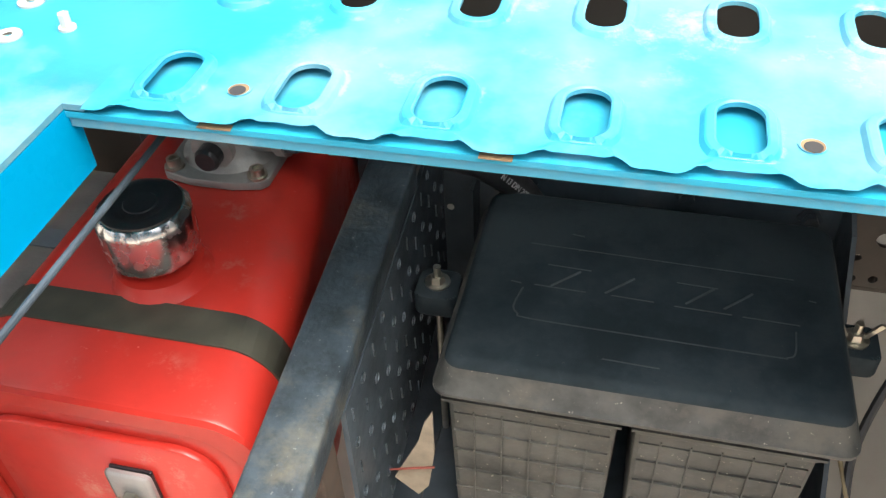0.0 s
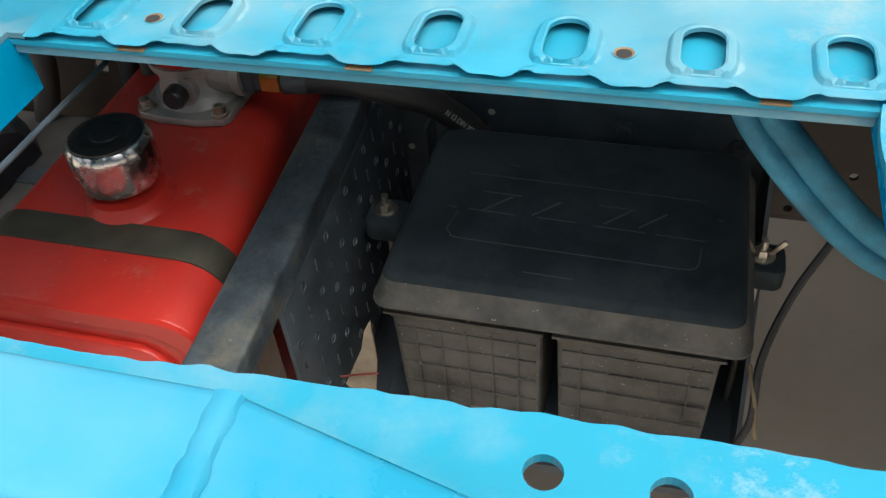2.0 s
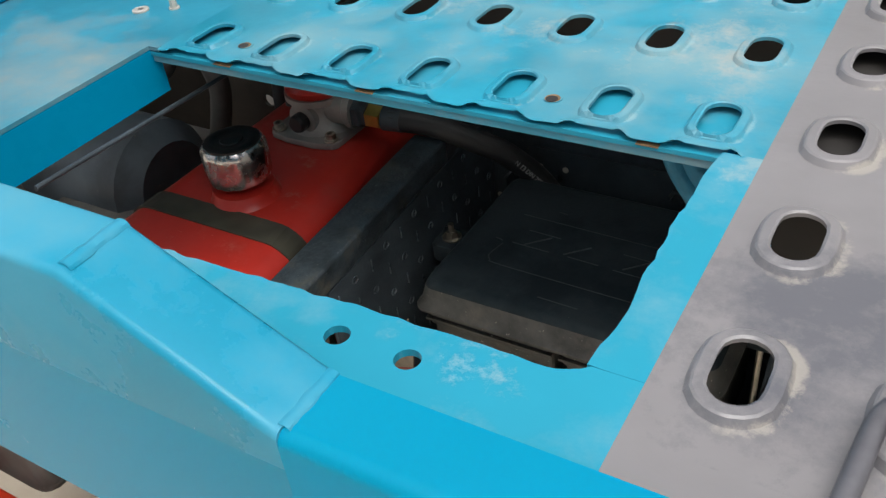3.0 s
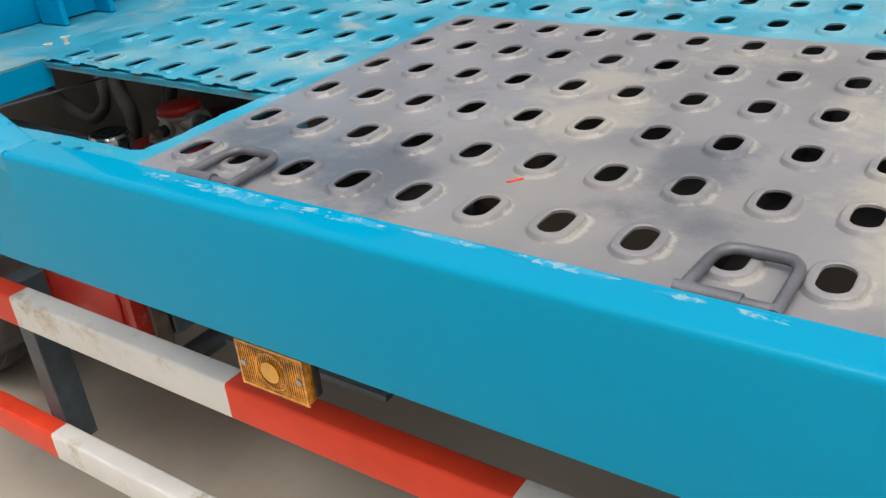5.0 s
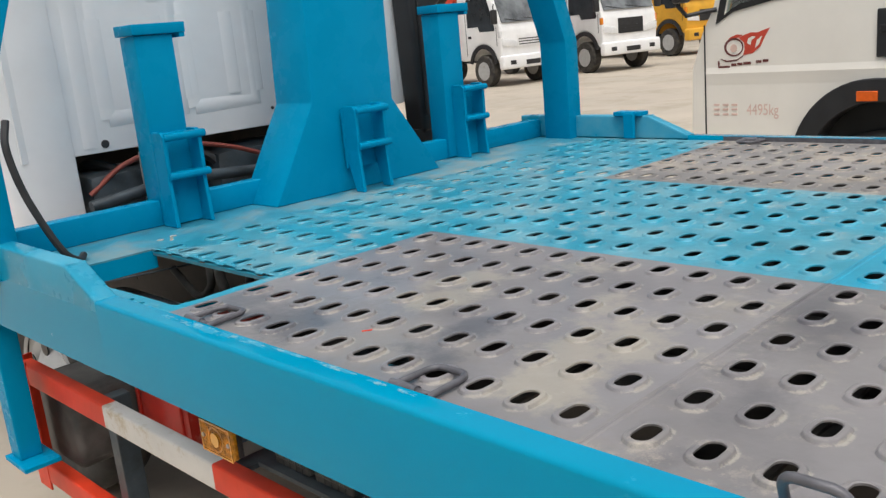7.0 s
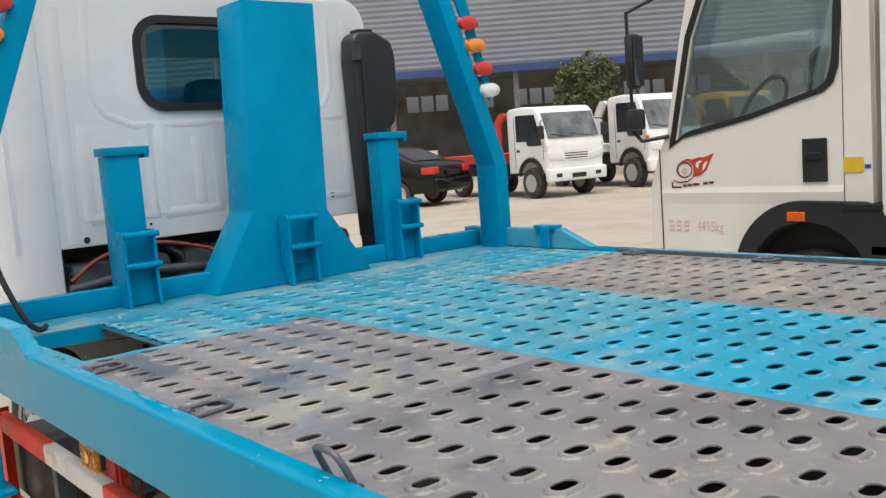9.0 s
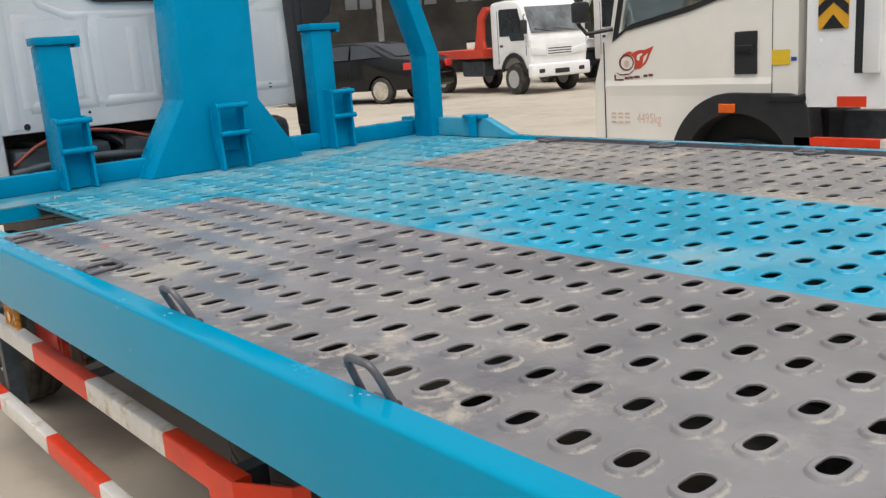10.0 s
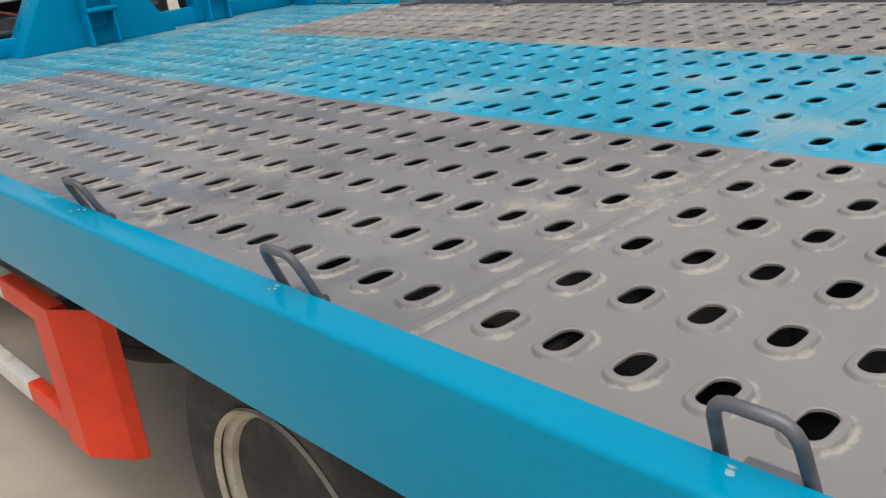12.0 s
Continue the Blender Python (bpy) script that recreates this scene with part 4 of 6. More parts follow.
part("cover_shell", bm, [BLACK_PLASTIC, CASE_PLASTIC], battery_cover, smooth=True)
bm = bmesh.new()
frame_line = [(-0.378, 0.44), (-0.383, 0.415), (-0.378, 0.405), (-0.366, 0.4005), (-0.27, 0.398), (-0.15, 0.396), (-0.136, 0.397), (-0.129, 0.404), (-0.127, 0.43)]
tube([(u, v, 0.6602) for u, v in frame_line], 0.0013, 6, bm)
tube([(-0.38, 0.505, 0.6603), (-0.125, 0.499, 0.6603)], 0.0011, 6, bm)
for u in (-0.352, -0.3, -0.225, -0.19):
    tube([(u, 0.447, 0.6602), (u + 0.026, 0.472, 0.6603)], 0.0016, 6, bm)
for x, w, y in ((-0.364, 0.043, 0.4805), (-0.239, 0.038, 0.4785), (-0.373, 0.05, 0.45), (-0.299, 0.04, 0.449), (-0.24, 0.052, 0.446), (-0.396, 0.01, 0.451), (-0.178, 0.05, 0.444),
                (-0.118, 0.006, 0.477), (-0.345, 0.012, 0.53), (-0.3, 0.05, 0.368)):
    tube([(x + 0.005, y - 0.004, 0.6602), (x + w + 0.005, y - 0.0055, 0.6603)], 0.0012, 6, bm)
part("raised_mark", bm, MARK, battery_cover)
for k, (x0, x1) in enumerate(((-0.438, -0.2705), (-0.2595, -0.092))):
    bat = root("battery", "dusty black truck battery with ribbed case", "battery", ((x0 + x1) / 2, 0.46, 0.38), group="batteries under the cover")
    bm = prism(rounded(x0 + 0.002, x1 - 0.002, 0.352, 0.6, 0.006, 2), "z", 0.382, 0.583)
    for v in bm.verts:
        if v.co.z < 0.4:
            v.co.x += (((x0 + x1) / 2) - v.co.x) * 0.05
            v.co.y += 0.006
    part("battery_case", bm, CASE_PLASTIC, bat)
    part("battery_lid", prism(rounded(x0, x1, 0.346, 0.602, 0.006, 2), "z", 0.5835, 0.6205, 0.003), CASE_PLASTIC, bat, smooth=True)
    bm = bmesh.new()
    box(x0 - 0.001, x1 + 0.001, 0.3405, 0.35, 0.609, 0.613, bm=bm)
    box(x0 - 0.001, x1 + 0.001, 0.341, 0.35, 0.594, 0.5975, bm=bm)
    part("lid_lip", bm, CASE_PLASTIC, bat)
    bm = bmesh.new()
    for c in range(5):
        x = x0 + 0.028 + c * (x1 - x0 - 0.056) / 4
        box(x - 0.0007, x + 0.0007, 0.3508, 0.3535, 0.385, 0.57, bm=bm)
    for z in (0.405, 0.438, 0.471, 0.504, 0.537, 0.565):
        box(x0 + 0.008, x1 - 0.008, 0.3509, 0.3536, z - 0.0007, z + 0.0007, bm=bm)
    part("case_rib", bm, CASE_PLASTIC, bat)
for x, tilt in ((-0.471, 0.0), (-0.064, 0.4)):
    rod = root("hold_down_rod", "threaded battery hold-down rod with washer and wing nut", "hold-down rod", (x, 0.468, 0.38), group="battery hold-downs")
    part("rod", lathe([(0.004, 0.0), (0.004, 0.268)], (x, 0.468, 0.378), "z", 10), ZINC, rod)
    part("lug", prism(rounded(x - 0.022, x + 0.024, 0.445, 0.49, 0.01, 4), "z", 0.595, 0.623, 0.004), BLACK_PLASTIC, rod, smooth=True)
    part("washer", lathe([(0.0135, 0.0), (0.0135, 0.002)], (x, 0.468, 0.6235), "z", 20), ZINC, rod)
    bm = lathe([(0.0085, 0.0), (0.007, 0.008)], (x, 0.468, 0.6257), "z", 6)
    if tilt:
        for s in (-1, 1):
            prism([(x + s * 0.006, 0.628), (x + s * 0.018, 0.648), (x + s * 0.022, 0.645), (x + s * 0.01, 0.627)], "y", 0.4665, 0.4695, bm=bm)
    part("wing_nut", bm, ZINC, rod)
TREAD = surface("scuffed_tread_paint", (0.048, 0.062, 0.074), 0.42, vary=0.4, scale=14, bump=0.2, bump_scale=70, speck=(0.2, 0.19, 0.17), speck_amount=0.27, speck_scale=160)
STUD = surface("rubbed_tread_stud", (0.056, 0.071, 0.083), 0.3, metal=0.0, vary=0.5, scale=30)
tray = root("battery_tray", "black steel battery tray with a tread-plate side", "battery tray", (-0.27, 0.5, 0.35))
part("tray_floor", box(-0.475, -0.055, 0.33, 0.68, 0.365, 0.378), BLACK_PAINT, tray)
part("tray_back", plate([(-0.465, 0.378), (-0.052, 0.378), (-0.052, 0.66), (-0.09, 0.668), (-0.44, 0.665), (-0.465, 0.62)], [circle(-0.40, 0.62, 0.006, 10)], "y", 0.655, 0.661), BLACK_PAINT, tray)
part("tray_flange", box(-0.468, -0.464, 0.615, 0.655, 0.378, 0.63), BLACK_PAINT, tray)
part("tray_side", prism([(0.34, 0.378), (0.655, 0.378), (0.655, 0.66), (0.6, 0.64)], "x", -0.057, -0.052), BLACK_PAINT, tray)
for at in ((-0.225, 0.652, 0.632), (-0.09, 0.652, 0.618)):
    part("tray_bolt", lathe([(0.009, -0.012), (0.009, -0.003), (0.014, -0.003), (0.014, 0.0)], at, "y", 6), BLACK_BEAM, tray)
def sheared(bm):
    for v in bm.verts:
        v.co.x += (0.34 - v.co.y) * 0.05
    return bm


side = part("tread_plate", sheared(box(-0.4985, -0.494, 0.235, 0.66, 0.44, 0.699)), TREAD, tray, "black tread plate with worn studs")
dot = part("tread_dot", lathe([(0.0055, 0.0), (0.0055, 0.0014), (0.0042, 0.0014), (0.0038, 0.0001)], (-0.494, 0.25, 0.46), "x", 12), STUD, side)
dash = part("tread_dash", box(-0.494, -0.4925, 0.2494, 0.2507, 0.453, 0.469), STUD, side)
for a in range(12):
    for b in range(7):
        src = dot if (a + b) % 2 else dash
        o = src.copy()
        scene.collection.objects.link(o)
        o.location = src.location + Vector(((0.09 - a * 0.0355) * 0.05 + 0.0002, a * 0.0355, b * 0.037 - (0.0 if a % 2 else 0.006)))
bpy.data.objects.remove(dot)
bpy.data.objects.remove(dash)
beam = part("support_beam", box(-0.5435, -0.494, 0.05, 0.53, 0.7, 0.733, 0.004, 3), BLACK_BEAM, smooth=True)
for v in beam.data.vertices:
    v.co.x += (0.34 - v.co.y) * 0.05
tagged(beam, "scuffed black square-tube support beam over the tank", "support beam")
angle = part("rusty_angle", box(-0.514, -0.502, 0.2, 0.234, 0.38, 0.6975, 0.002), OLD_RUST)
tagged(angle, "rust-brown upright angle below the support beam", "angle bar")
paper = part("paper_scrap", prism([(u + 0.01, v - 0.02) for u, v in ((-0.489, 0.535), (-0.466, 0.512), (-0.455, 0.53), (-0.447, 0.585), (-0.4465, 0.648), (-0.455, 0.63), (-0.462, 0.6), (-0.478, 0.562))], "y", 0.3, 0.303), PAPER)
tagged(paper, "torn grey-brown scrap of card beside the battery", "scrap")
panel = part("back_panel", plate([(-0.62, 0.36), (-0.056, 0.36), (-0.056, 0.93), (-0.62, 0.93)], [], "y", 0.664, 0.668), BLACK_PAINT)
tagged(panel, "black steel panel behind the batteries with small pale spots", "panel")
# small pale spots on the panel and the tray back
for at in ((-0.503, 0.6625, 0.563), (-0.428, 0.653, 0.636), (-0.389, 0.653, 0.638), (-0.372, 0.653, 0.6)):
    part("pale_spot", lathe([(0.0048, 0.0), (0.0035, 0.002)], at, "y", 12), PALE_DOT, panel)
side_tank = root("plastic_tank", "dusty dark grey plastic tank ahead of the oil tank", "tank", (-1.0, 0.36, 0.38))
bm = prism(rounded(-1.16, -0.865, 0.36, 0.6, 0.05, 5), "y", 0.012, 0.62, 0.02, segments=3)
part("tank_body", bm, HOSE_DUSTY, side_tank, smooth=True)
for y in (0.2, 0.46):
    part("tank_band", plate(rounded(-1.163, -0.862, 0.357, 0.603, 0.052, 5), [rounded(-1.1605, -0.8645, 0.3595, 0.6005, 0.05, 5)], "y", y, y + 0.03), BLACK_PAINT, side_tank)
brace = part("diagonal_bar", prism([(-0.54, 0.36), (-0.477, 0.36), (-0.477, 0.374), (-0.54, 0.374)], "y", 0.2, 0.66), BLACK_PAINT)
tagged(brace, "black ledge below the tread plate", "ledge")

chassis = root("chassis_frame", "black ladder chassis of the truck, dusty and drilled", "truck chassis", (1.0, 1.04, 0.6))
holes = []
rnd = random.Random(4)
for k in range(46):
    if 14 <= k <= 18:
        continue
    holes.append(circle(-2.4 + 0.14 * k + rnd.uniform(-0.03, 0.03), rnd.choice((0.53, 0.555, 0.62, 0.69, 0.735)), rnd.choice((0.006, 0.008, 0.012)), 10))
for u, v, r in ((-0.031, 0.568, 0.0065), (0.012, 0.559, 0.011), (-0.012, 0.528, 0.005), (-0.011, 0.4945, 0.0058), (0.014, 0.496, 0.0058), (0.035, 0.496, 0.0058), (0.067, 0.4955, 0.0058), (0.055, 0.556, 0.0058)):
    holes.append(circle(u, v, r, 14))
CHASSIS = surface("dusty_chassis_paint", (0.045, 0.036, 0.028), 0.65, vary=0.3, scale=6, dirt=(0.085, 0.067, 0.05), dirt_amount=0.45, dirt_scale=4)
for y in (0.7, 1.38):
    part("frame_rail", plate([(-3.2, 0.482), (4.4, 0.482), (4.4, 0.79), (-3.2, 0.79)], holes, "y", y, y + 0.006), CHASSIS, chassis)
    for z in (0.476, 0.7905):
        part("rail_flange", box(-3.2, 4.4, y, y + 0.06, z, z + 0.0055), CHASSIS, chassis)
for x in (-1.6, -0.4, 0.7, 1.5, 2.6):
    part("cross_member", box(x, x + 0.07, 0.707, 1.379, 0.6, 0.75), CHASSIS, chassis)
part("rear_axle", lathe([(0.055, 0.0), (0.055, 1.5)], (1.9, 0.3, 0.39), "y", 20), CHASSIS, chassis)
part("axle_housing", lathe([(0.05, -0.16), (0.15, -0.08), (0.16, 0.0), (0.15, 0.08), (0.05, 0.16)], (1.9, 1.04, 0.39), "y", 24), CHASSIS, chassis, smooth=True)
part("air_tank", lathe([(0.07, 0.0), (0.1, 0.03), (0.1, 0.5), (0.07, 0.53)], (-1.5, 0.45, 0.6), "x", 24), BLACK_PAINT, chassis, smooth=True)
for k in range(2):
    b = root("bed_hose", "pale-blue oversprayed thick hose hanging in a loop", "hose", (0, 0.34, 0.8), group="blue hoses")
    o = 0.0175 * k
    part("hose_body", tube([(-0.135 + o, 0.3, 0.982), (-0.13 + o, 0.295, 0.93), (-0.103 + o * 0.9, 0.29, 0.888 + o * 0.5), (-0.056 + o * 0.7, 0.288, 0.835 + o * 0.75), (-0.013 + o * 0.5, 0.288, 0.8 + o * 0.9), (0.035 + o * 0.3, 0.3, 0.775 + o),
                            (0.075, 0.34, 0.755 + o), (0.09 + o, 0.42, 0.72), (0.09 + o, 0.46, 0.6)], 0.0093 + 0.0012 * k, 14), BLUE_HOSE, b, smooth=True)
w = root("loose_wire", "thin black and tan battery wires", "wire", (0, 0.45, 0.6))
part("wire", tube([(0.0, 0.47, 0.66), (-0.03, 0.44, 0.6), (-0.05, 0.4, 0.54), (-0.052, 0.36, 0.49), (-0.06, 0.36, 0.44)], 0.0045, 8), HOSE_RUBBER, w)
part("wire", tube([(-0.06, 0.4, 0.53), (-0.052, 0.37, 0.51), (-0.045, 0.35, 0.47)], 0.0024, 8), TAN_WIRE, w)
part("wire", tube([(-0.482, 0.298, 0.53), (-0.46, 0.297, 0.54), (-0.437, 0.298, 0.547)], 0.0012, 6), DULL_RED, w, "short red wire")
g = root("gas_spring", "thin dark steel rod across the tank", "rod", (-0.6, 0.3, 0.93))
part("rod", bar([(-0.579, 0.02, 0.953), (-0.615, 0.6, 0.913)], 0.0023, 10), BLACK_PAINT, g)
for k, (x, y) in enumerate(((-0.8, 0.56), (-0.86, 0.6))):
    b = root("ribbed_conduit", "grey-black ribbed cable conduit", "conduit", (x, y, 0.7), group="conduits")
    part("conduit", tube([(x, y, 0.45), (x + 0.01, y, 0.7), (x + 0.02, y + 0.03, 0.82), (x + 0.06, y + 0.1, 0.9)], 0.013, 10), HOSE_RUBBER, b, smooth=True)

# ---- side guard and marker ----
guard = root("side_guard", "red and white banded steel side guard", "side guard", (0.1, 0.0, 0.3))
CUTS = [-1.03, -0.497, 0.003, 0.441, 0.907, 1.222]
for z0, z1, back, name in ((0.622, 0.682, 0.0, "upper_bar"), (0.322, 0.383, 0.033, "lower_bar")):
    for k, (a, b) in enumerate(zip([c - back for c in CUTS], [c - back for c in CUTS[1:]])):
        part(name, prism(rounded(-0.047, -0.009, z0, z1, 0.005, 3), "x", a, b), (RED_BAND, WHITE_BAND)[k % 2], guard, ("red-painted length", "white-painted length")[k % 2], smooth=True)
part("end_leg", prism([(1.118, -0.0515), (1.226, -0.0515), (1.332, 0.012), (1.348, 0.04), (1.343, 0.043), (1.328, 0.016), (1.2245, -0.0475), (1.118, -0.0475)], "z", 0.31, 0.683), RED_BAND, guard)
part("end_leg", prism([(-1.06, -0.0485), (-0.98, -0.0485), (-0.98, -0.0435), (-1.055, -0.0435), (-1.055, 0.0), (-1.06, 0.0)], "z", 0.3, 0.69), RED_BAND, guard)
for x in (-0.57, 1.16):
    part("guard_support", box(x - 0.014, x + 0.03, -0.0088, 0.045, 0.32, 0.675, 0.002), BLACK_PAINT, guard, "black square support")
marker = root("marker_lamp", "amber rectangular side marker lamp", "marker lamp", (0.208, -0.12, 0.83))
part("lamp_base", box(0.1615, 0.2555, -0.1205, -0.1105, 0.8005, 0.8565, 0.002), DARK_TRIM, marker)
lens = part("lens", box(0.1605, 0.2565, -0.1335, -0.121, 0.7995, 0.8575, 0.003), AMBER, marker, "amber ribbed lens", smooth=True)
bm = bmesh.new()
for k in range(28):
    box(0.164 + k * 0.0033, 0.1652 + k * 0.0033, -0.1346, -0.133, 0.804, 0.8535, bm=bm)
part("lens_rib", bm, AMBER, lens)
part("bulb_eye", lathe([(0.013, -0.003), (0.011, 0.0), (0.006, 0.0022), (0.0, 0.003)], (0.2085, -0.1345, 0.829), "y", 24), AMBER_BULB, lens, smooth=True)
part("lens_rim", plate([(0.16, 0.799), (0.257, 0.799), (0.257, 0.858), (0.16, 0.858)], [[(0.1635, 0.8025), (0.2535, 0.8025), (0.2535, 0.8545), (0.1635, 0.8545)]], "y", -0.1355, -0.1336), AMBER, lens)
part("reflector_ring", lathe([(0.02, 0.0), (0.022, 0.0012), (0.024, 0.0)], (0.2085, -0.1352, 0.829), "y", 28, caps=(False, False)), AMBER, lens, smooth=True)
for x in (0.1685, 0.2485):
    part("screw", lathe([(0.004, -0.003), (0.004, 0.0)], (x, -0.1338, 0.829), "y", 10), ZINC, lens)
part("lamp_bracket", box(0.19, 0.225, -0.11, -0.1, 0.81, RAIL_FOOT), BLACK_PAINT, marker)


# ---- wheels ----
def wheel(truck, x, y, out, rim_mat, r=0.38, rr=0.232, width=0.19, label="dusty truck wheel", dish=0.09):
    """A wheel whose outer side faces out (-1 or 1 along y)."""
    s = out
    prof = [(rr, 0.012), (rr + 0.03, -0.004), (r - 0.05, -0.006), (r - 0.012, 0.012), (r, 0.03), (r, width - 0.03), (r - 0.012, width - 0.012), (r - 0.05, width), (rr, width - 0.01)]
    bm = lathe(prof, (x, 0, r), "y", 64, caps=(False, True))
    for v in bm.verts:
        v.co.y = y - s * v.co.y
    tyre = part("wheel", bm, RUBBER, truck, label, smooth=True)
    bm = bmesh.new()
    for k in range(3):
        yy = 0.05 + k * 0.045
        ring = lathe([(r + 0.001, 0.0), (r + 0.004, 0.004), (r + 0.004, 0.03), (r + 0.001, 0.034)], (x, 0, r), "y", 72)
        for v in ring.verts:
            v.co.y = y - s * (yy - 0.017 + v.co.y)
        tmp = bpy.data.meshes.new("t")
        ring.to_mesh(tmp)
        ring.free()
        bm.from_mesh(tmp)
        bpy.data.meshes.remove(tmp)
    part("tread_band", bm, RUBBER, tyre, smooth=True)
    prof = [(rr - 0.005, 0.004), (rr + 0.006, -0.004), (rr + 0.008, 0.004), (rr + 0.002, 0.012), (rr - 0.018, 0.02), (rr - 0.03, 0.05), (rr - 0.035, dish), (rr - 0.07, dish + 0.01), (0.12, dish - 0.02), (0.09, dish - 0.035), (0.05, dish - 0.035), (0.045, dish - 0.06), (0.0, dish - 0.062)]
    bm = lathe(prof, (x, 0, r), "y", 64, caps=(False, True))
    for v in bm.verts:
        v.co.y = y - s * v.co.y
    part("rim", bm, rim_mat, tyre, smooth=True)
    for k in range(6):
        a = 2 * math.pi * k / 6
        bm = lathe([(0.011, 0.0), (0.011, 0.02)], (x + 0.105 * math.cos(a), 0, r + 0.105 * math.sin(a)), "y", 6)
        for v in bm.verts:
            v.co.y = y - s * (dish - 0.045 + v.co.y)
        part("wheel_nut", bm, ZINC, tyre)
        a += math.pi / 6
        # a black disc on the closed rim stands for the shade in a vent
        bm = lathe([(0.028, 0.0), (0.028, 0.004)], (x + 0.16 * math.cos(a), 0, r + 0.16 * math.sin(a)), "y", 16)
        for v in bm.verts:
            v.co.y = y - s * (dish - 0.012 + v.co.y)
        part("vent_hole", bm, BLACK_INK, tyre)
    return tyre


wheel(chassis, 1.9, 0.05, -1, RIM_CREAM, label="dusty outer rear truck wheel with a cream rim")
wheel(chassis, 1.9, 0.3, -1, RIM_CREAM, label="inner rear truck wheel behind the outer one")
wheel(chassis, 1.9, 2 * MID - 0.05, 1, RIM_CREAM, label="far rear truck wheel under the deck")
wheel(chassis, -1.55, 0.2, -1, RIM_WHITE, dish=0.01, label="front truck wheel with a white rim")
wheel(chassis, -1.55, 2 * MID - 0.2, 1, RIM_WHITE, dish=0.01, label="far front truck wheel with a white rim")
guard_mat = surface("black_mudguard_plastic", (0.015, 0.015, 0.016), 0.6, vary=0.3, scale=12, dirt=(0.06, 0.052, 0.042), dirt_amount=0.4, dirt_scale=6)
rear_box = root("rear_underbody_box", "black dusty plastic box slung under the rear of the deck", "storage box", (2.75, 0.22, 0.56))
part("box_body", box(2.4, 3.1, 0.03, 0.42, 0.56, 0.83, 0.012, 2), guard_mat, rear_box, smooth=True)
part("box_lid", box(2.39, 3.11, 0.02, 0.43, 0.8305, 0.842, 0.004), guard_mat, rear_box)
part("box_hanger", box(2.7, 2.74, 0.2, 0.24, 0.8425, 0.9815), UNDER, rear_box)
part("paper_label", box(2.86, 2.885, 0.1, 0.115, 0.8422, 0.8432), PALE_DOT, rear_box, "small white label")
mud = root("mudguard", "black plastic mudguard over the rear wheel", "mudguard", (1.9, 0.2, 0.6))
arc_out = [(1.9 + 0.43 * math.cos(radians(a)), 0.39 + 0.41 * math.sin(radians(a))) for a in range(62, 119, 8)]
arc_in = [(1.9 + 0.42 * math.cos(radians(a)), 0.39 + 0.4 * math.sin(radians(a))) for a in range(118, 61, -8)]
part("mudguard_shell", prism(arc_out + arc_in, "y", 0.0, 0.5), guard_mat, mud, smooth=True)
part("mudguard_stay", bar([(1.9, 0.48, 0.8), (1.9, 0.7, 0.72)], 0.014, 8), BLACK_PAINT, mud)
tool = root("underbody_box", "dark dusty steel box hung beside the chassis", "storage box", (0.55, 0.5, 0.6))
part("box_body", box(0.2, 0.56, 0.36, 0.66, 0.5, 0.79, 0.012, 2), guard_mat, tool, smooth=True)
part("box_lid", box(0.19, 0.57, 0.348, 0.665, 0.7905, 0.802, 0.004), guard_mat, tool)
spare = root("spare_wheel", "dusty spare wheel slung flat under the deck", "spare wheel", (0.95, 0.55, 0.5))
bm = lathe([(0.23, 0.02), (0.33, 0.0), (0.365, 0.015), (0.38, 0.04), (0.38, 0.15), (0.365, 0.175), (0.33, 0.19), (0.23, 0.17)], (0.95, 0.5, 0.4), "z", 64)
sp = part("tyre", bm, RUBBER, spare, smooth=True)
bm = bmesh.new()
for k in range(4):
    lathe([(0.381, 0.0), (0.384, 0.003), (0.384, 0.018), (0.381, 0.021)], (0.95, 0.5, 0.445 + k * 0.027), "z", 64, bm)
part("tread_band", bm, RUBBER, sp, smooth=True)

# hoses along the frame behind the tank
part("frame_hose", tube([(-1.36, 0.62, 0.74), (-1.3, 0.62, 0.705), (-1.272, 0.62, 0.689), (-1.214, 0.62, 0.664), (-1.16, 0.62, 0.672), (-1.11, 0.62, 0.712), (-1.1, 0.62, 0.76), (-1.12, 0.63, 0.84)], 0.014, 10), HOSE_DUSTY, chassis, "dusty looped rubber hose", smooth=True)
part("frame_hose", tube([(-1.02, 0.61, 0.84), (-1.004, 0.6, 0.764), (-0.992, 0.6, 0.739), (-0.982, 0.6, 0.702), (-0.99, 0.6, 0.66), (-1.02, 0.6, 0.58)], 0.018, 10), HOSE_DUSTY, chassis, "dusty looped rubber hose", smooth=True)

# ---- the truck's own cab ----
cab = root("truck_cab", "white truck cab seen from behind with a tinted rear window", "truck cab", (-2.0, 0.95, 1.0))
XB, CY0, CY1 = -1.2, 0.09, 1.78
outer = rounded(CY0, CY1, 1.2, 2.2, 0.13, 6)
inner = rounded(CY0 + 0.04, CY1 - 0.04, 1.24, 2.16, 0.1, 6)
win = rounded(0.65, 1.3, 1.72, 2.07, 0.1, 6)
arch_line = [(CY0 + 0.03, 1.205)] + [(CY0 + 0.14 - 0.11 * math.cos(radians(a)), 2.065 + 0.11 * math.sin(radians(a))) for a in range(0, 91, 15)]
arch_line += [(CY1 - 0.14 + 0.11 * math.sin(radians(a)), 2.065 + 0.11 * math.cos(radians(a))) for a in range(0, 91, 15)] + [(CY1 - 0.03, 1.205)]
part("back_wall", plate(arch_line, [win], "x", XB, XB + 0.03), WHITE_CAB, cab, smooth=True)
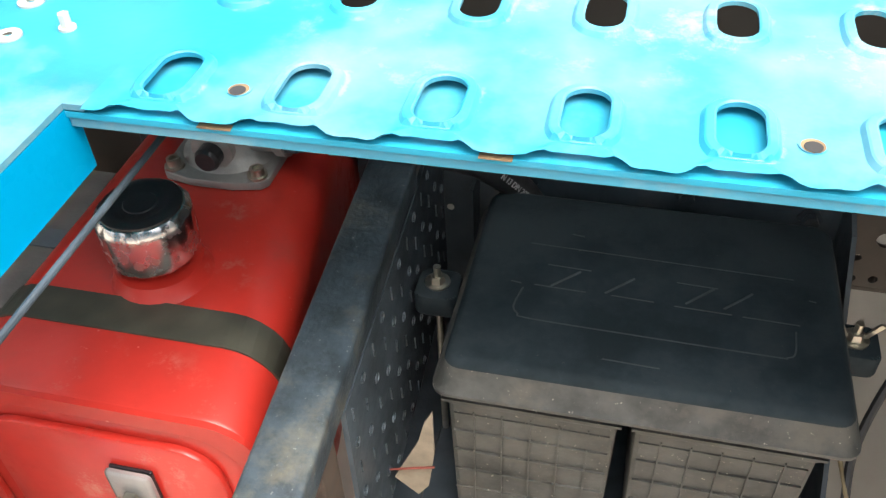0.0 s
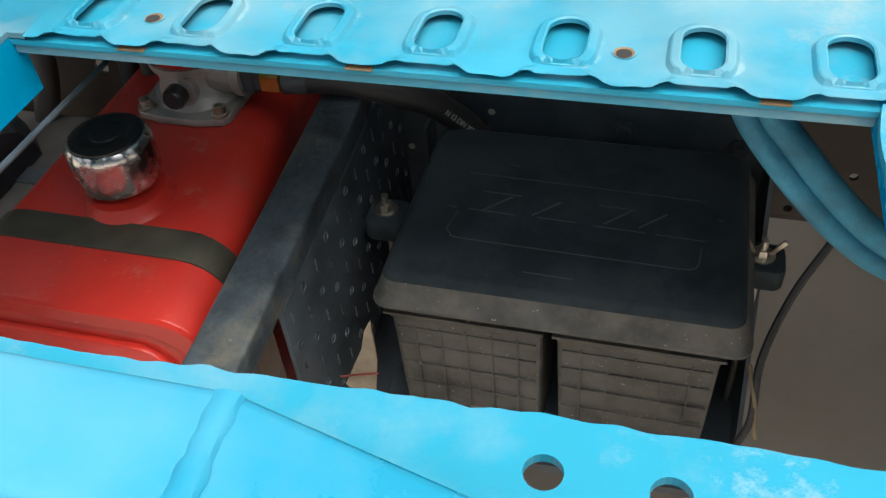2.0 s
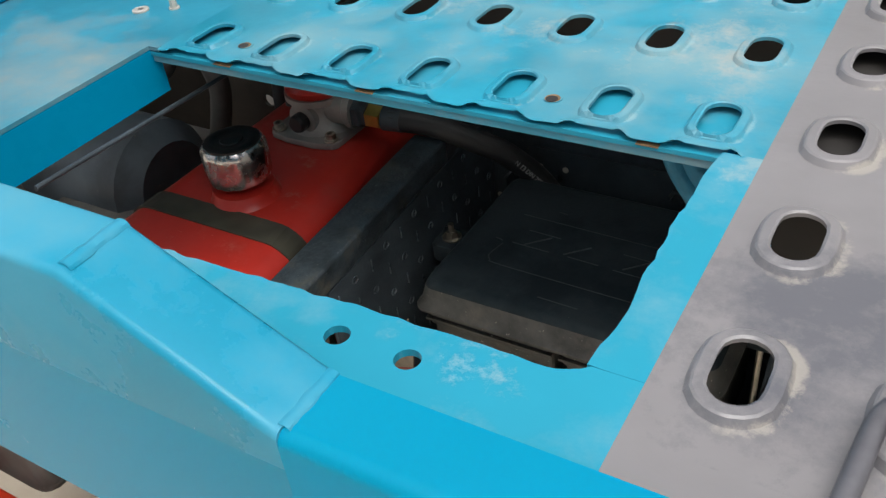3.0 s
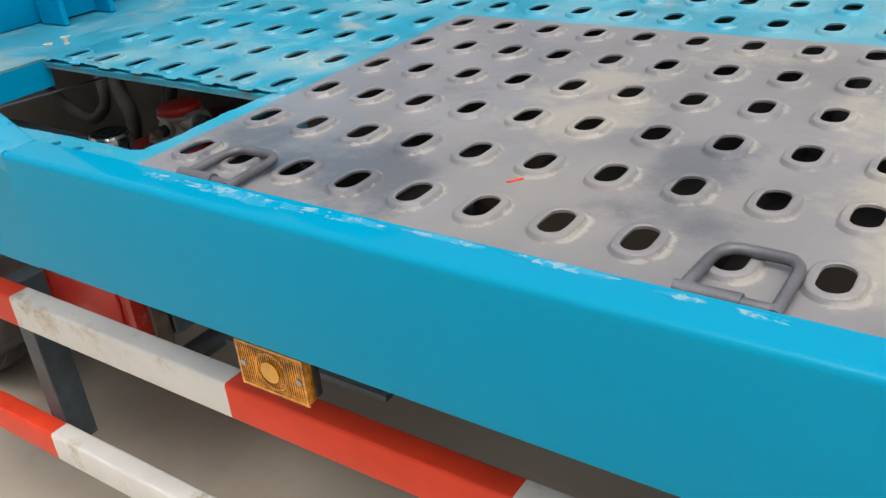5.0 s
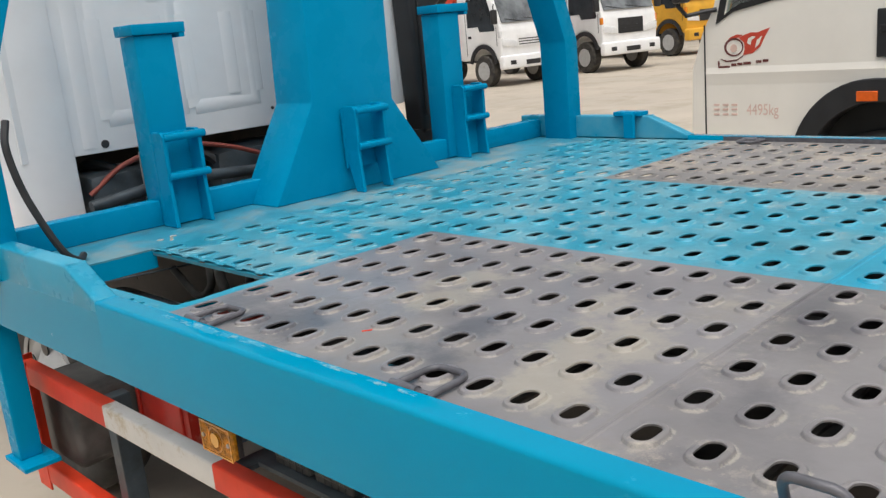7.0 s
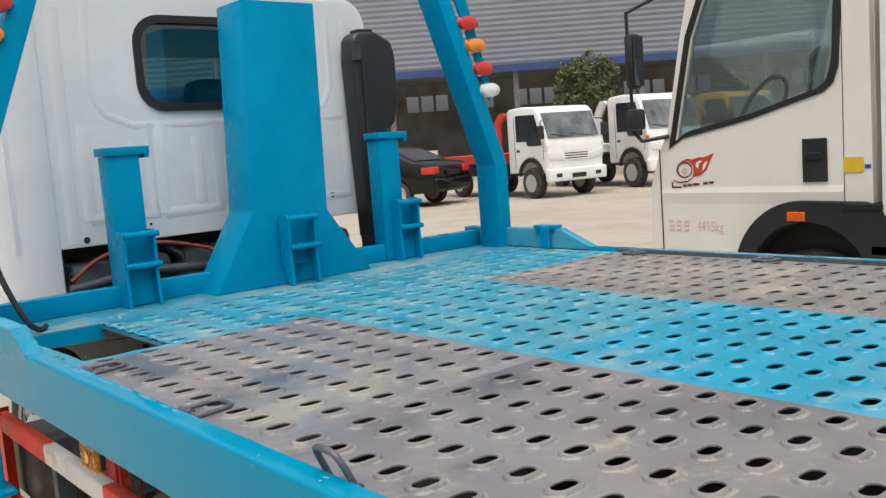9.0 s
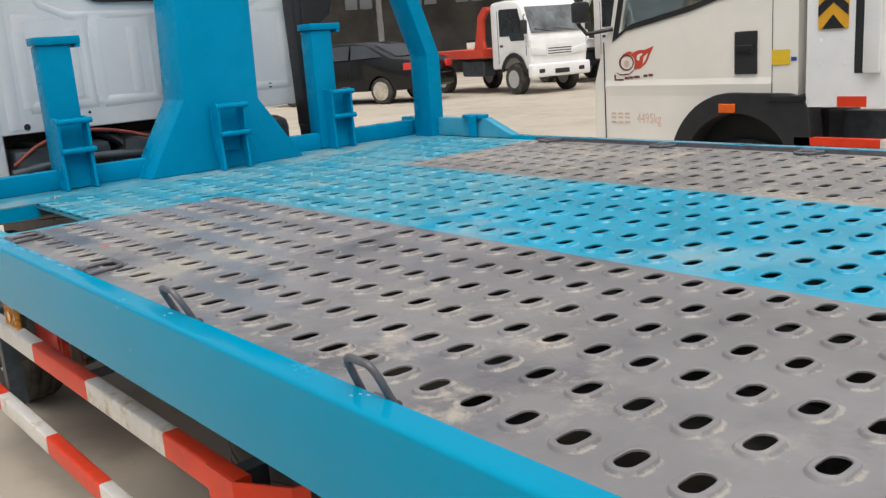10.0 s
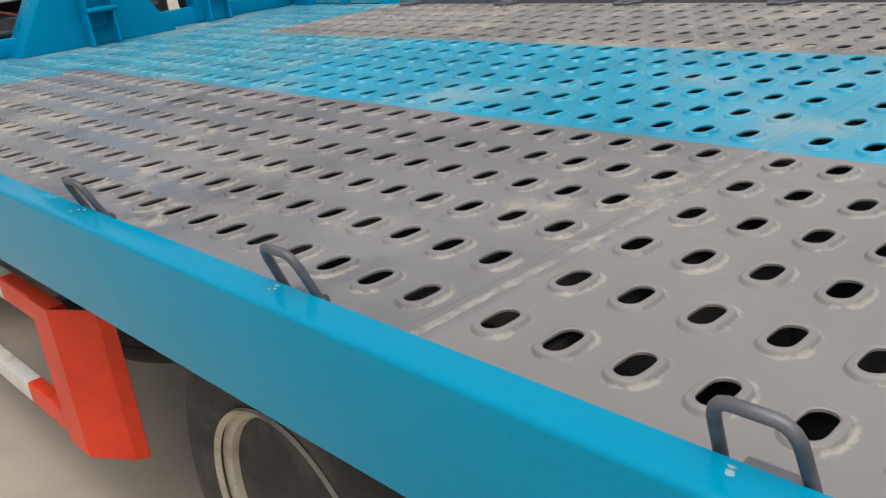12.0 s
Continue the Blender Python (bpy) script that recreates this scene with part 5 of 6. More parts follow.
part("cab_shell", plate(outer, [inner], "x", -2.7, XB), WHITE_CAB, cab, smooth=True)
part("corner_pillar", prism([(XB + 0.02, 0.28), (XB + 0.036, 0.272), (XB + 0.042, 0.25), (XB + 0.041, 0.2), (XB + 0.034, 0.15), (XB + 0.015, 0.1), (XB - 0.02, 0.066), (XB - 0.07, 0.05), (XB - 0.6, 0.046), (XB - 0.6, 0.12), (XB - 0.05, 0.2)], "z", 0.98, 2.1), WHITE_CAB, cab, smooth=True)
part("side_skirt", box(-2.7, XB - 0.1, 0.08, 0.11, 0.95, 1.21), WHITE_CAB, cab)
part("window_seal", plate(rounded(0.635, 1.315, 1.705, 2.085, 0.112, 6), [rounded(0.665, 1.285, 1.735, 2.055, 0.09, 6)], "x", XB + 0.0305, XB + 0.042), SEAL, cab)
part("rear_window", box(XB + 0.01, XB + 0.016, 0.6505, 1.2995, 1.736, 2.069), CAB_GLASS, cab)
part("dashboard", box(-2.6, -2.3, 0.2, 1.6, 1.3, 1.72, 0.05), DARK_TRIM, cab)
part("windscreen", box(-2.68, -2.672, CY0 + 0.05, CY1 - 0.05, 1.3, 2.15), TEAL_GLASS, cab)
part("headliner", box(-2.6, -1.22, CY0 + 0.05, CY1 - 0.05, 2.1, 2.15), DARK_TRIM, cab)
for y in (0.45, 1.2):
    part("seat", box(-1.55, -1.4, y - 0.22, y + 0.22, 1.25, 1.86, 0.05), DARK_TRIM, cab)
XR = XB + 0.031
bm = bmesh.new()
for y in (0.4, 0.6, 0.69, 0.86, 0.95, 1.25, 1.36, 1.6):
    tube([(XR - 0.0975, y, 1.33), (XR - 0.0975, y, 1.6)], 0.1, 40, bm)
for y0, y1 in ((0.4, 0.66), (0.7, 0.94), (1.26, 1.6)):
    bar([(XR - 0.0975, y0, 1.3), (XR - 0.0975, y0, 1.65), (XR - 0.0975, y1, 1.65), (XR - 0.0975, y1, 1.3), (XR - 0.0975, y0, 1.3)], 0.1, 40, bm)
bar([(XR - 0.0585, 0.46, 2.11), (XR - 0.0585, 0.44, 1.8), (XR - 0.0585, 0.5, 1.7), (XR - 0.0585, 0.6, 1.655), (XR - 0.0585, 1.38, 1.655), (XR - 0.0585, 1.5, 1.72), (XR - 0.0585, 1.54, 1.8), (XR - 0.0585, 1.54, 2.1)], 0.06, 32, bm)
tube([(XR - 0.0975, 0.33, 1.22), (XR - 0.0975, 0.34, 2.1)], 0.1, 40, bm)
tube([(XR - 0.0975, 1.64, 1.24), (XR - 0.0975, 1.64, 2.1)], 0.1, 40, bm)
for v in bm.verts:
    v.co.x = max(v.co.x, XR - 0.015)
part("pressed_rib", bm, WHITE_CAB, cab, smooth=True)
for y, z, r in ((0.374, 1.228, 0.013), (0.63, 1.262, 0.006), (1.0, 1.262, 0.006), (1.5, 1.3, 0.012)):
    part("drain_plug", lathe([(r, 0.0), (r, 0.002)], (XR, y, z), "x", 14), DARK_TRIM, cab)
intake = root("air_intake", "black plastic snorkel air intake behind the cab", "air intake", (-1.1, 1.7, 1.0))
part("intake_duct", prism([(1.625, 1.08), (1.6, 1.9), (1.61, 2.0), (1.64, 2.03), (1.74, 2.035), (1.83, 1.99), (1.85, 1.93), (1.85, 1.7), (1.82, 1.61), (1.75, 1.56), (1.7, 1.5), (1.69, 1.08)], "x", -1.165, -1.06, 0.018, segments=3), DARK_TRIM, intake, smooth=True)
part("intake_rib", box(-1.0605, -1.052, 1.645, 1.66, 1.15, 1.95, 0.004), DARK_TRIM, intake)
part("intake_slot", box(-1.15, -1.08, 1.66, 1.74, 2.03, 2.045, 0.003), BLACK_INK, intake)
part("intake_bracket", box(-1.0595, -1.045, 1.6, 1.64, 1.9, 1.99, 0.004), BLACK_PAINT, intake)
part("intake_elbow", tube([(-1.11, 1.66, 1.1), (-1.12, 1.66, 1.02), (-1.18, 1.6, 0.95), (-1.3, 1.5, 0.93)], 0.05, 12), HOSE_RUBBER, intake, smooth=True)
for y in (0.46, 0.98):
    b = root("perforated_bracket", "pale drilled steel bracket under the cab", "bracket", (-1.15, y, 1.05), group="brackets under the cab")
    part("bracket_strip", plate([(y, 0.98), (y + 0.035, 0.98), (y + 0.035, 1.19), (y, 1.19)], [circle(y + 0.017, z, 0.008, 10) for z in (1.03, 1.09, 1.15)], "x", -1.14, -1.135), ALU, b)
b = root("red_cable", "red battery cable sagging under the cab", "cable", (-1.15, 0.7, 1.15))
part("cable_run", tube([(-1.17, 0.3, 1.08), (-1.15, 0.42, 1.16), (-1.14, 0.6, 1.19), (-1.15, 0.78, 1.16), (-1.15, 0.95, 1.1)], 0.008, 8), DULL_RED, b)
b = root("engine_block", "dark oily gearbox and hoses under the cab", "engine", (-1.6, 1.0, 0.7))
part("gearbox", lathe([(0.1, 0.0), (0.2, 0.15), (0.22, 0.6), (0.16, 0.8)], (-2.1, 1.04, 0.85), "x", 20), BLACK_PAINT, b, smooth=True)
part("cab_mount", box(-2.5, -1.75, 0.14, 1.72, 0.9, 1.2), BLACK_PAINT, b)
part("heat_shield", box(-1.7, -1.68, 0.2, 1.66, 0.85, 1.205), CHASSIS, b)
for y in (0.34, 0.66, 1.1, 1.38):
    part("hose_run", tube([(-1.5, y, 0.95), (-1.4, y + 0.04, 1.1), (-1.3, y + 0.02, 1.16), (-1.22, y + 0.1, 1.12), (-1.18, y + 0.16, 1.0)], 0.018, 8), HOSE_RUBBER, b, smooth=True)
part("pump", box(-1.4, -1.16, 0.3, 0.7, 0.86, 1.14, 0.03), BLACK_PAINT, b, smooth=True)
part("bell_housing", box(-1.4, -1.17, 0.75, 1.6, 0.84, 1.15, 0.05), BLACK_PAINT, b, smooth=True)
part("pipe", tube([(-1.13, 0.28, 1.05), (-1.12, 0.6, 1.08), (-1.12, 1.0, 1.06), (-1.13, 1.5, 1.09)], 0.02, 10), BLACK_PAINT, b, smooth=True)

# ---- the neighbouring truck ----
NY = 3.9
nt = root("parked_truck", "cream-white parked truck cab with a red flame emblem", "truck", (0.0, 4.8, 0.0))
arch = [(-0.15 + 0.4 * math.cos(radians(a)), 0.62 + 0.44 * math.sin(radians(a))) for a in range(172, 89, -8)]
side_line = [(-1.135, 0.66), (-1.165, 0.8), (-1.155, 1.15), (-1.09, 1.35), (-1.015, 1.5), (-0.9, 2.05), (-0.8, 2.45), (-0.6, 2.62), (0.225, 2.66), (0.235, 1.056)] + arch[::-1] + [(-0.6, 0.66)]
win_line = [(-0.955, 1.445), (-0.86, 1.5), (-0.45, 1.575), (-0.05, 1.68), (0.0, 1.72), (0.03, 1.8), (0.06, 2.35), (-0.5, 2.38), (-0.72, 2.28), (-0.82, 2.05)]
part("cab_side", plate(side_line, [win_line], "y", NY, NY + 0.05), CREAM_CAB, nt)
part("cab_side", plate(side_line, [win_line], "y", NY + 1.75, NY + 1.8), CREAM_CAB, nt)
part("cab_roof", box(-0.62, 0.225, NY + 0.05, NY + 1.75, 2.6, 2.66), CREAM_CAB, nt)
part("cab_back", box(0.185, 0.235, NY + 0.0505, NY + 1.7495, 0.95, 2.6), CREAM_CAB, nt)
part("cab_front", prism([(-1.16, 0.7), (-1.15, 1.2), (-1.02, 1.45), (-0.98, 1.45), (-1.07, 1.2), (-1.07, 0.7)], "y", NY + 0.0505, NY + 1.7495), CREAM_CAB, nt)
part("windscreen", prism([(-1.015, 1.455), (-0.79, 2.48), (-0.78, 2.48), (-1.005, 1.455)], "y", NY + 0.06, NY + 1.74), CAB_GLASS, nt)
part("cab_floor", box(-1.06, 0.27, NY + 0.06, NY + 1.74, 0.98, 1.05), DARK_TRIM, nt)
part("side_window", prism(win_line, "y", NY + 0.02, NY + 0.026), CAB_GLASS, nt)
big = [((x + 0.42) * 1.09 - 0.42, (z - 1.9) * 1.1 + 1.9) for x, z in win_line]
part("window_seal", plate(big, [win_line], "y", NY - 0.008, NY - 0.001), SEAL, nt)
part("dashboard", box(-1.0, -0.75, NY + 0.1, NY + 1.7, 1.05, 1.5, 0.05), DARK_TRIM, nt, smooth=True)
bm = bmesh.new()
pts = [(-0.62 + 0.1 * math.sin(radians(a)), NY + 0.45 + 0.22 * math.cos(radians(a)), 1.6 + 0.19 * math.sin(radians(a))) for a in range(0, 361, 20)]
tube(pts, 0.015, 8, bm)
part("steering_wheel", bm, DARK_TRIM, nt, smooth=True)
for y in (NY + 0.35, NY + 1.3):
    part("seat", box(-0.25, 0.12, y - 0.24, y + 0.24, 1.05, 1.35, 0.06), DARK_TRIM, nt, smooth=True)
    part("seat_back", box(0.0, 0.16, y - 0.24, y + 0.24, 1.36, 2.0, 0.06), DARK_TRIM, nt, smooth=True)
fender = [(-0.15 + 0.42 * math.cos(radians(a)), 0.62 + 0.458 * math.sin(radians(a))) for a in range(174, 89, -7)]
fender_in = [(-0.12 + 0.35 * math.cos(radians(a)), 0.6 + 0.36 * math.sin(radians(a))) for a in range(2, 179, 8)]
part("wheel_arch", prism(fender + [(0.2, 1.072), (0.28, 1.05), (0.31, 0.98), (0.34, 0.72), (0.3, 0.6)] + fender_in, "y", NY - 0.03, NY + 0.12, 0.006), DARK_TRIM, nt)
part("step_plate", box(0.09, 0.3, NY - 0.04, NY - 0.031, 1.03, 1.062, 0.004), BLACK_INK, nt)
part("arch_lining", box(-0.6, 0.35, NY + 0.13, NY + 0.5, 0.4, 0.97), BLACK_INK, nt)
part("marker", box(-0.222, -0.118, NY - 0.042, NY - 0.0315, 0.965, 1.017, 0.004), MARKER_LENS, nt, "small amber marker lamp")
handle = part("door_handle", box(-0.14, 0.0, NY - 0.012, NY - 0.001, 1.18, 1.415, 0.006), DARK_TRIM, nt, "black door handle recess")
part("handle_grip", box(-0.12, -0.02, NY - 0.03, NY - 0.013, 1.3, 1.34, 0.006), BLACK_INK, handle)
part("door_seam", box(0.084, 0.088, NY - 0.002, NY - 0.0005, 1.0, 2.4), DARK_TRIM, nt)
part("door_seam", box(-1.08, -1.072, NY - 0.003, NY - 0.0005, 0.75, 1.4), DARK_TRIM, nt)
part("body_crease", prism([(NY, 1.16), (NY - 0.007, 1.125), (NY - 0.004, 1.1), (NY, 1.06)], "x", -1.07, 0.083), CREAM_CAB, nt)
part("yellow_sticker", box(0.085, 0.19, NY - 0.005, NY - 0.0035, 1.225, 1.305), YELLOW_INK, nt)
part("blue_sticker", box(0.196, 0.226, NY - 0.003, NY - 0.0005, 1.245, 1.265), FAR_BLUE, nt)
# emblem: a thin ring with flame streaks, as plain shapes
def oval(u, v, a, b):
    return [(u + a * math.cos(2 * math.pi * k / 28), v + b * math.sin(2 * math.pi * k / 28)) for k in range(28)]


part("emblem", plate(oval(-0.9, 1.268, 0.057, 0.05), [oval(-0.897, 1.267, 0.047, 0.041)], "y", NY - 0.003, NY - 0.0005), MAROON_INK, nt)
part("emblem", prism(oval(-0.9, 1.262, 0.02, 0.022), "y", NY - 0.003, NY - 0.0005), PINK_INK, nt)
for flame in ([(-0.87, 1.317), (-0.84, 1.33), (-0.8, 1.342), (-0.76, 1.34), (-0.69, 1.362), (-0.72, 1.315), (-0.745, 1.265), (-0.79, 1.23), (-0.845, 1.222), (-0.836, 1.25), (-0.838, 1.29)],
              [(-0.945, 1.298), (-0.92, 1.322), (-0.88, 1.336), (-0.846, 1.332), (-0.87, 1.319), (-0.905, 1.315)]):
    part("emblem", prism(flame, "y", NY - 0.0024, NY - 0.0006), RED_INK, nt)
for tongue in ([(-0.815, 1.31), (-0.79, 1.322), (-0.77, 1.318), (-0.795, 1.3), (-0.8, 1.275), (-0.82, 1.285)], [(-0.765, 1.3), (-0.735, 1.32), (-0.75, 1.28), (-0.775, 1.255), (-0.77, 1.28)]):
    part("emblem", prism(tongue, "y", NY - 0.0036, NY - 0.0025), CREAM_CAB, nt)
part("emblem", prism([(-0.985, 1.208), (-0.94, 1.196), (-0.88, 1.2), (-0.845, 1.222), (-0.85, 1.212), (-0.885, 1.192), (-0.945, 1.188)], "y", NY - 0.003, NY - 0.0005), MAROON_INK, nt)
for x0, x1, z0 in ((-0.995, -0.925, 1.157), (-0.915, -0.885, 1.165), (-0.879, -0.85, 1.168), (-0.844, -0.8, 1.171), (-0.77, -0.74, 1.177), (-0.732, -0.7, 1.18)):
    part("emblem_word", box(x0, x1, NY - 0.003, NY - 0.0005, z0, z0 + (0.01 if x0 < -0.95 else 0.014)), MAROON_INK, nt)
part("emblem_word", box(-0.996, -0.986, NY - 0.003, NY - 0.0005, 1.168, 1.195), MAROON_INK, nt)
sign = facing((-0.735, NY - 0.0012, 0.918), (1, 0, 0), (0, -1, 0)) @ Matrix.Diagonal((0.72, 1.0, 1.0, 1.0))
words("4495kg", 0.088, sign, PINK_INK, nt, "weight_lettering")
for k in range(3):
    for z in (0.89, 0.918, 0.944):
        part("weight_sign", box(-1.025 + k * 0.054, -0.99 + k * 0.054, NY - 0.003, NY - 0.0005, z, z + 0.011), PINK_INK, nt)
mir = part("mirror_arm", bar([(-1.0, NY, 1.48), (-1.13, NY - 0.1, 1.46), (-1.17, NY - 0.13, 1.52), (-1.18, NY - 0.14, 2.25), (-1.05, NY - 0.04, 2.32), (-0.8, NY, 2.4)], 0.013, 8), DARK_TRIM, nt, smooth=True)
part("mirror_head", box(-1.17, -1.1, NY - 0.2, NY - 0.09, 1.78, 2.12, 0.03), DARK_TRIM, mir, smooth=True)
part("mirror_face", box(-1.0995, -1.093, NY - 0.19, NY - 0.1, 1.8, 2.1), DARK_GLASS, mir)
part("small_mirror", box(-1.16, -1.1, NY - 0.22, NY - 0.09, 1.53, 1.66, 0.02), DARK_TRIM, mir, smooth=True)
part("box_side", box(0.29, 4.6, NY - 0.02, NY + 0.03, 1.0, 2.3), FAR_WHITE, nt)
part("box_front", box(0.29, 0.33, NY + 0.031, NY + 1.8, 1.0, 2.3), FAR_WHITE, nt)
for k in range(10):
    part("reflective_strip", box(0.462 + k * 0.421, 0.612 + k * 0.421, NY - 0.024, NY - 0.0205, 1.003, 1.056), RED_BAND, nt)
board = part("chevron_board", box(0.353, 0.51, NY - 0.026, NY - 0.0205, 1.4, 1.86), CHEVRON_YELLOW, nt, "orange-yellow and black chevron board")
part("chevron", prism([(0.372, 1.4), (0.4315, 1.472), (0.491, 1.4)], "y", NY - 0.029, NY - 0.0265), BLACK_INK, board)
for k in range(4):
    z = 1.462 + 0.108 * k
    part("chevron", prism([(0.353, z), (0.4315, z + 0.07), (0.51, z), (0.51, min(1.86, z + 0.054)), (0.4315, min(1.86, z + 0.124)), (0.353, min(1.86, z + 0.054))], "y", NY - 0.029, NY - 0.0265), BLACK_INK, board)
for x in (0.362, 0.494):
    for z in (1.225, 1.345):
        part("box_rivet", lathe([(0.008, -0.004), (0.008, 0.0)], (x, NY - 0.021, z), "y", 10), FAR_WHITE, nt)
part("box_slot", box(0.545, 0.59, NY - 0.0235, NY - 0.0205, 1.173, 1.75), DARK_TRIM, nt, "dark upright slot in the box side")
part("box_flange", box(0.595, 0.68, NY - 0.05, NY - 0.0205, 1.173, 2.2, 0.01), FAR_WHITE, nt, smooth=True)
for x0, x1, paint in ((0.234, 0.693, RED_BAND), (0.693, 0.889, WHITE_BAND)):
    part("guard_band", box(x0, x1, NY - 0.03, NY + 0.02, 0.795, 0.838), paint, nt)
part("chassis_side", box(0.35, 4.6, NY + 0.3, NY + 0.4, 0.6, 0.95), BLACK_PAINT, nt)
part("front_bumper", box(-1.2, -0.95, NY + 0.02, NY + 1.78, 0.5, 0.72, 0.03), CREAM_CAB, nt, smooth=True)
nt_wheel = wheel(nt, -0.13, NY + 0.05, -1, RIM_CREAM, label="front wheel of the parked cream truck", dish=0.01)
nt_wheel.location.z += 0.035
nt_wheel = wheel(nt, 2.9, NY + 0.05, -1, RIM_CREAM, label="rear wheel of the parked cream truck")
nt_wheel.location.z += 0.035
nt.location.z = -0.035


# ---- distance: parked vehicles, shed, tree ----
def placed(ob, x, y, heading, size=1.0):
    ob.matrix_world = Matrix.Translation((x, y, 0)) @ Matrix.Rotation(radians(heading), 4, "Z") @ Matrix.Scale(size, 4)
    return ob


def far_wheel(parent, x, y, r=0.38, rim=None):
    bm = lathe([(r - 0.03, 0.0), (r, 0.03), (r, 0.2), (r - 0.03, 0.23)], (x, y - 0.115, r), "y", 28)
    w = part("far_wheel", bm, RUBBER, parent, smooth=True)
    bm = lathe([(0.22, -0.01), (0.2, 0.0), (0.0, 0.02)], (x, y - 0.117, r), "y", 20)
    lathe([(0.2, 0.0), (0.22, 0.01)], (x, y + 0.116, r), "y", 20, bm)
    part("far_rim", bm, rim or RIM_WHITE, w)


def far_truck(x, y, heading, label, load, cab_mat, tall=0.0, size=1.14):
    """A cab-over truck that faces +x before it is turned; a load behind it in the given material."""
    t = root("distant_truck", label, "truck", group="trucks across the yard")
    arch = [(-0.58 + 0.5 * math.cos(radians(a)), 0.5 + 0.5 * math.sin(radians(a))) for a in range(165, 14, -15)]
    side = [(-1.5, 0.62)] + arch + [(0.04, 0.58), (0.1, 0.7), (0.12, 1.05), (0.1, 1.3), (0.03, 1.5), (-0.2, 2.0 + tall), (-0.27, 2.09 + tall), (-0.4, 2.16 + tall), (-0.9, 2.2 + tall), (-1.42, 2.17 + tall), (-1.5, 2.1 + tall)]
    body = part("cab_body", prism(side, "y", -0.88, 0.88, 0.05, segments=3), cab_mat, t, smooth=True)
    for s in (-1, 1):
        y0 = s * 0.884 - 0.004
        part("door_glass", prism([(-1.12, 1.42), (-0.72, 1.42), (-0.66, 1.3), (-0.12, 1.3), (-0.1, 1.36), (-0.34, 1.98 + tall), (-1.08, 2.0 + tall), (-1.12, 1.95 + tall)], "y", y0, y0 + 0.008), FAR_GLASS, body)
        part("door_seam", box(-1.2, -1.19, y0, y0 + 0.008, 0.75, 2.05), DARK_TRIM, body)
        part("door_seam", box(-0.05, -0.04, y0, y0 + 0.008, 0.95, 1.4), DARK_TRIM, body)
        part("door_handle", box(-1.12, -1.0, y0 - 0.003, y0 + 0.012, 1.16, 1.22), DARK_TRIM, body)
        part("wheel_arch", prism([(-0.58 + r * math.cos(radians(a)), 0.48 + r * math.sin(radians(a))) for r, a in [(0.53, b) for b in range(170, 9, -16)] + [(0.43, b) for b in range(10, 171, 16)]], "y", y0 - 0.012, y0 + 0.02), DARK_TRIM, body)
        part("headlamp", prism([(s * 0.42, 0.9), (s * 0.86, 0.94), (s * 0.86, 1.12), (s * 0.6, 1.08), (s * 0.42, 1.02)], "x", 0.09, 0.135, 0.01), CLEAR_LENS, body, smooth=True)
        part("corner_lamp", box(0.02, 0.11, s * 0.87 - 0.03, s * 0.87 + 0.03, 1.14, 1.3, 0.015), ORANGE_LENS if tall > 0.09 else CLEAR_LENS, body)
        mirror = part("mirror", box(0.0, 0.09, s * 1.0 - 0.08, s * 1.0 + 0.08, 1.45, 1.78, 0.03), DARK_TRIM, body, smooth=True)
        part("mirror_arm", bar([(-0.1, s * 0.86, 1.9), (0.04, s * 1.0, 1.86), (0.045, s * 1.0, 1.76)], 0.015, 6), DARK_TRIM, mirror)
    part("windscreen", prism([(0.062, 1.47), (-0.185, 2.0 + tall), (-0.165, 2.01 + tall), (0.085, 1.47)], "y", -0.8, 0.8, 0.006), FAR_SCREEN, body)
    part("wiper", bar([(0.095, 0.5, 1.48), (0.06, -0.1, 1.56)], 0.008, 6), BLACK_INK, body)
    part("wiper", bar([(0.095, -0.2, 1.48), (0.06, -0.7, 1.56)], 0.008, 6), BLACK_INK, body)
    grille = part("grille", box(0.118, 0.135, -0.4, 0.4, 0.9, 1.1 + tall, 0.005), DARK_TRIM if tall > 0.09 else cab_mat, body)
    for z in (0.94, 1.0, 1.06):
        part("grille_slot", box(0.1355, 0.14, -0.36, 0.36, z, z + 0.022), BLACK_INK, grille)
    bumper = part("bumper", box(0.02, 0.2, -0.92, 0.92, 0.4, 0.72, 0.05, 3), cab_mat, t, smooth=True)
    for s in (-1, 1):
        part("fog_lamp", box(0.19, 0.205, s * 0.62 - 0.09, s * 0.62 + 0.09, 0.5, 0.6, 0.01), DARK_TRIM, bumper)
    part("plate_bar", box(0.2005, 0.21, -0.22, 0.22, 0.47, 0.58), DARK_TRIM, bumper)
    part("frame", box(-5.0, -1.45, -0.4, 0.4, 0.55, 0.85), BLACK_PAINT, t)
    part("side_tank", box(-2.9, -1.9, -0.9, -0.5, 0.45, 0.85, 0.05), BLACK_PAINT, t)
    part("load_bed", box(-5.2, -1.75, -1.0, 1.0, 0.92, 1.14, 0.01), load, t)
    part("headboard", prism([(-2.2, 1.14), (-1.7, 1.14), (-1.78, 1.35), (-1.74, 1.85), (-1.5, 2.03 + tall), (-1.52, 2.1 + tall), (-1.72, 2.1 + tall), (-1.95, 1.98), (-2.06, 1.5)], "y", -0.95, -0.86, 0.01), load, t)
    part("headboard", prism([(-2.2, 1.14), (-1.7, 1.14), (-1.78, 1.35), (-1.74, 1.85), (-1.5, 2.03 + tall), (-1.52, 2.1 + tall), (-1.72, 2.1 + tall), (-1.95, 1.98), (-2.06, 1.5)], "y", 0.86, 0.95, 0.01), load, t)
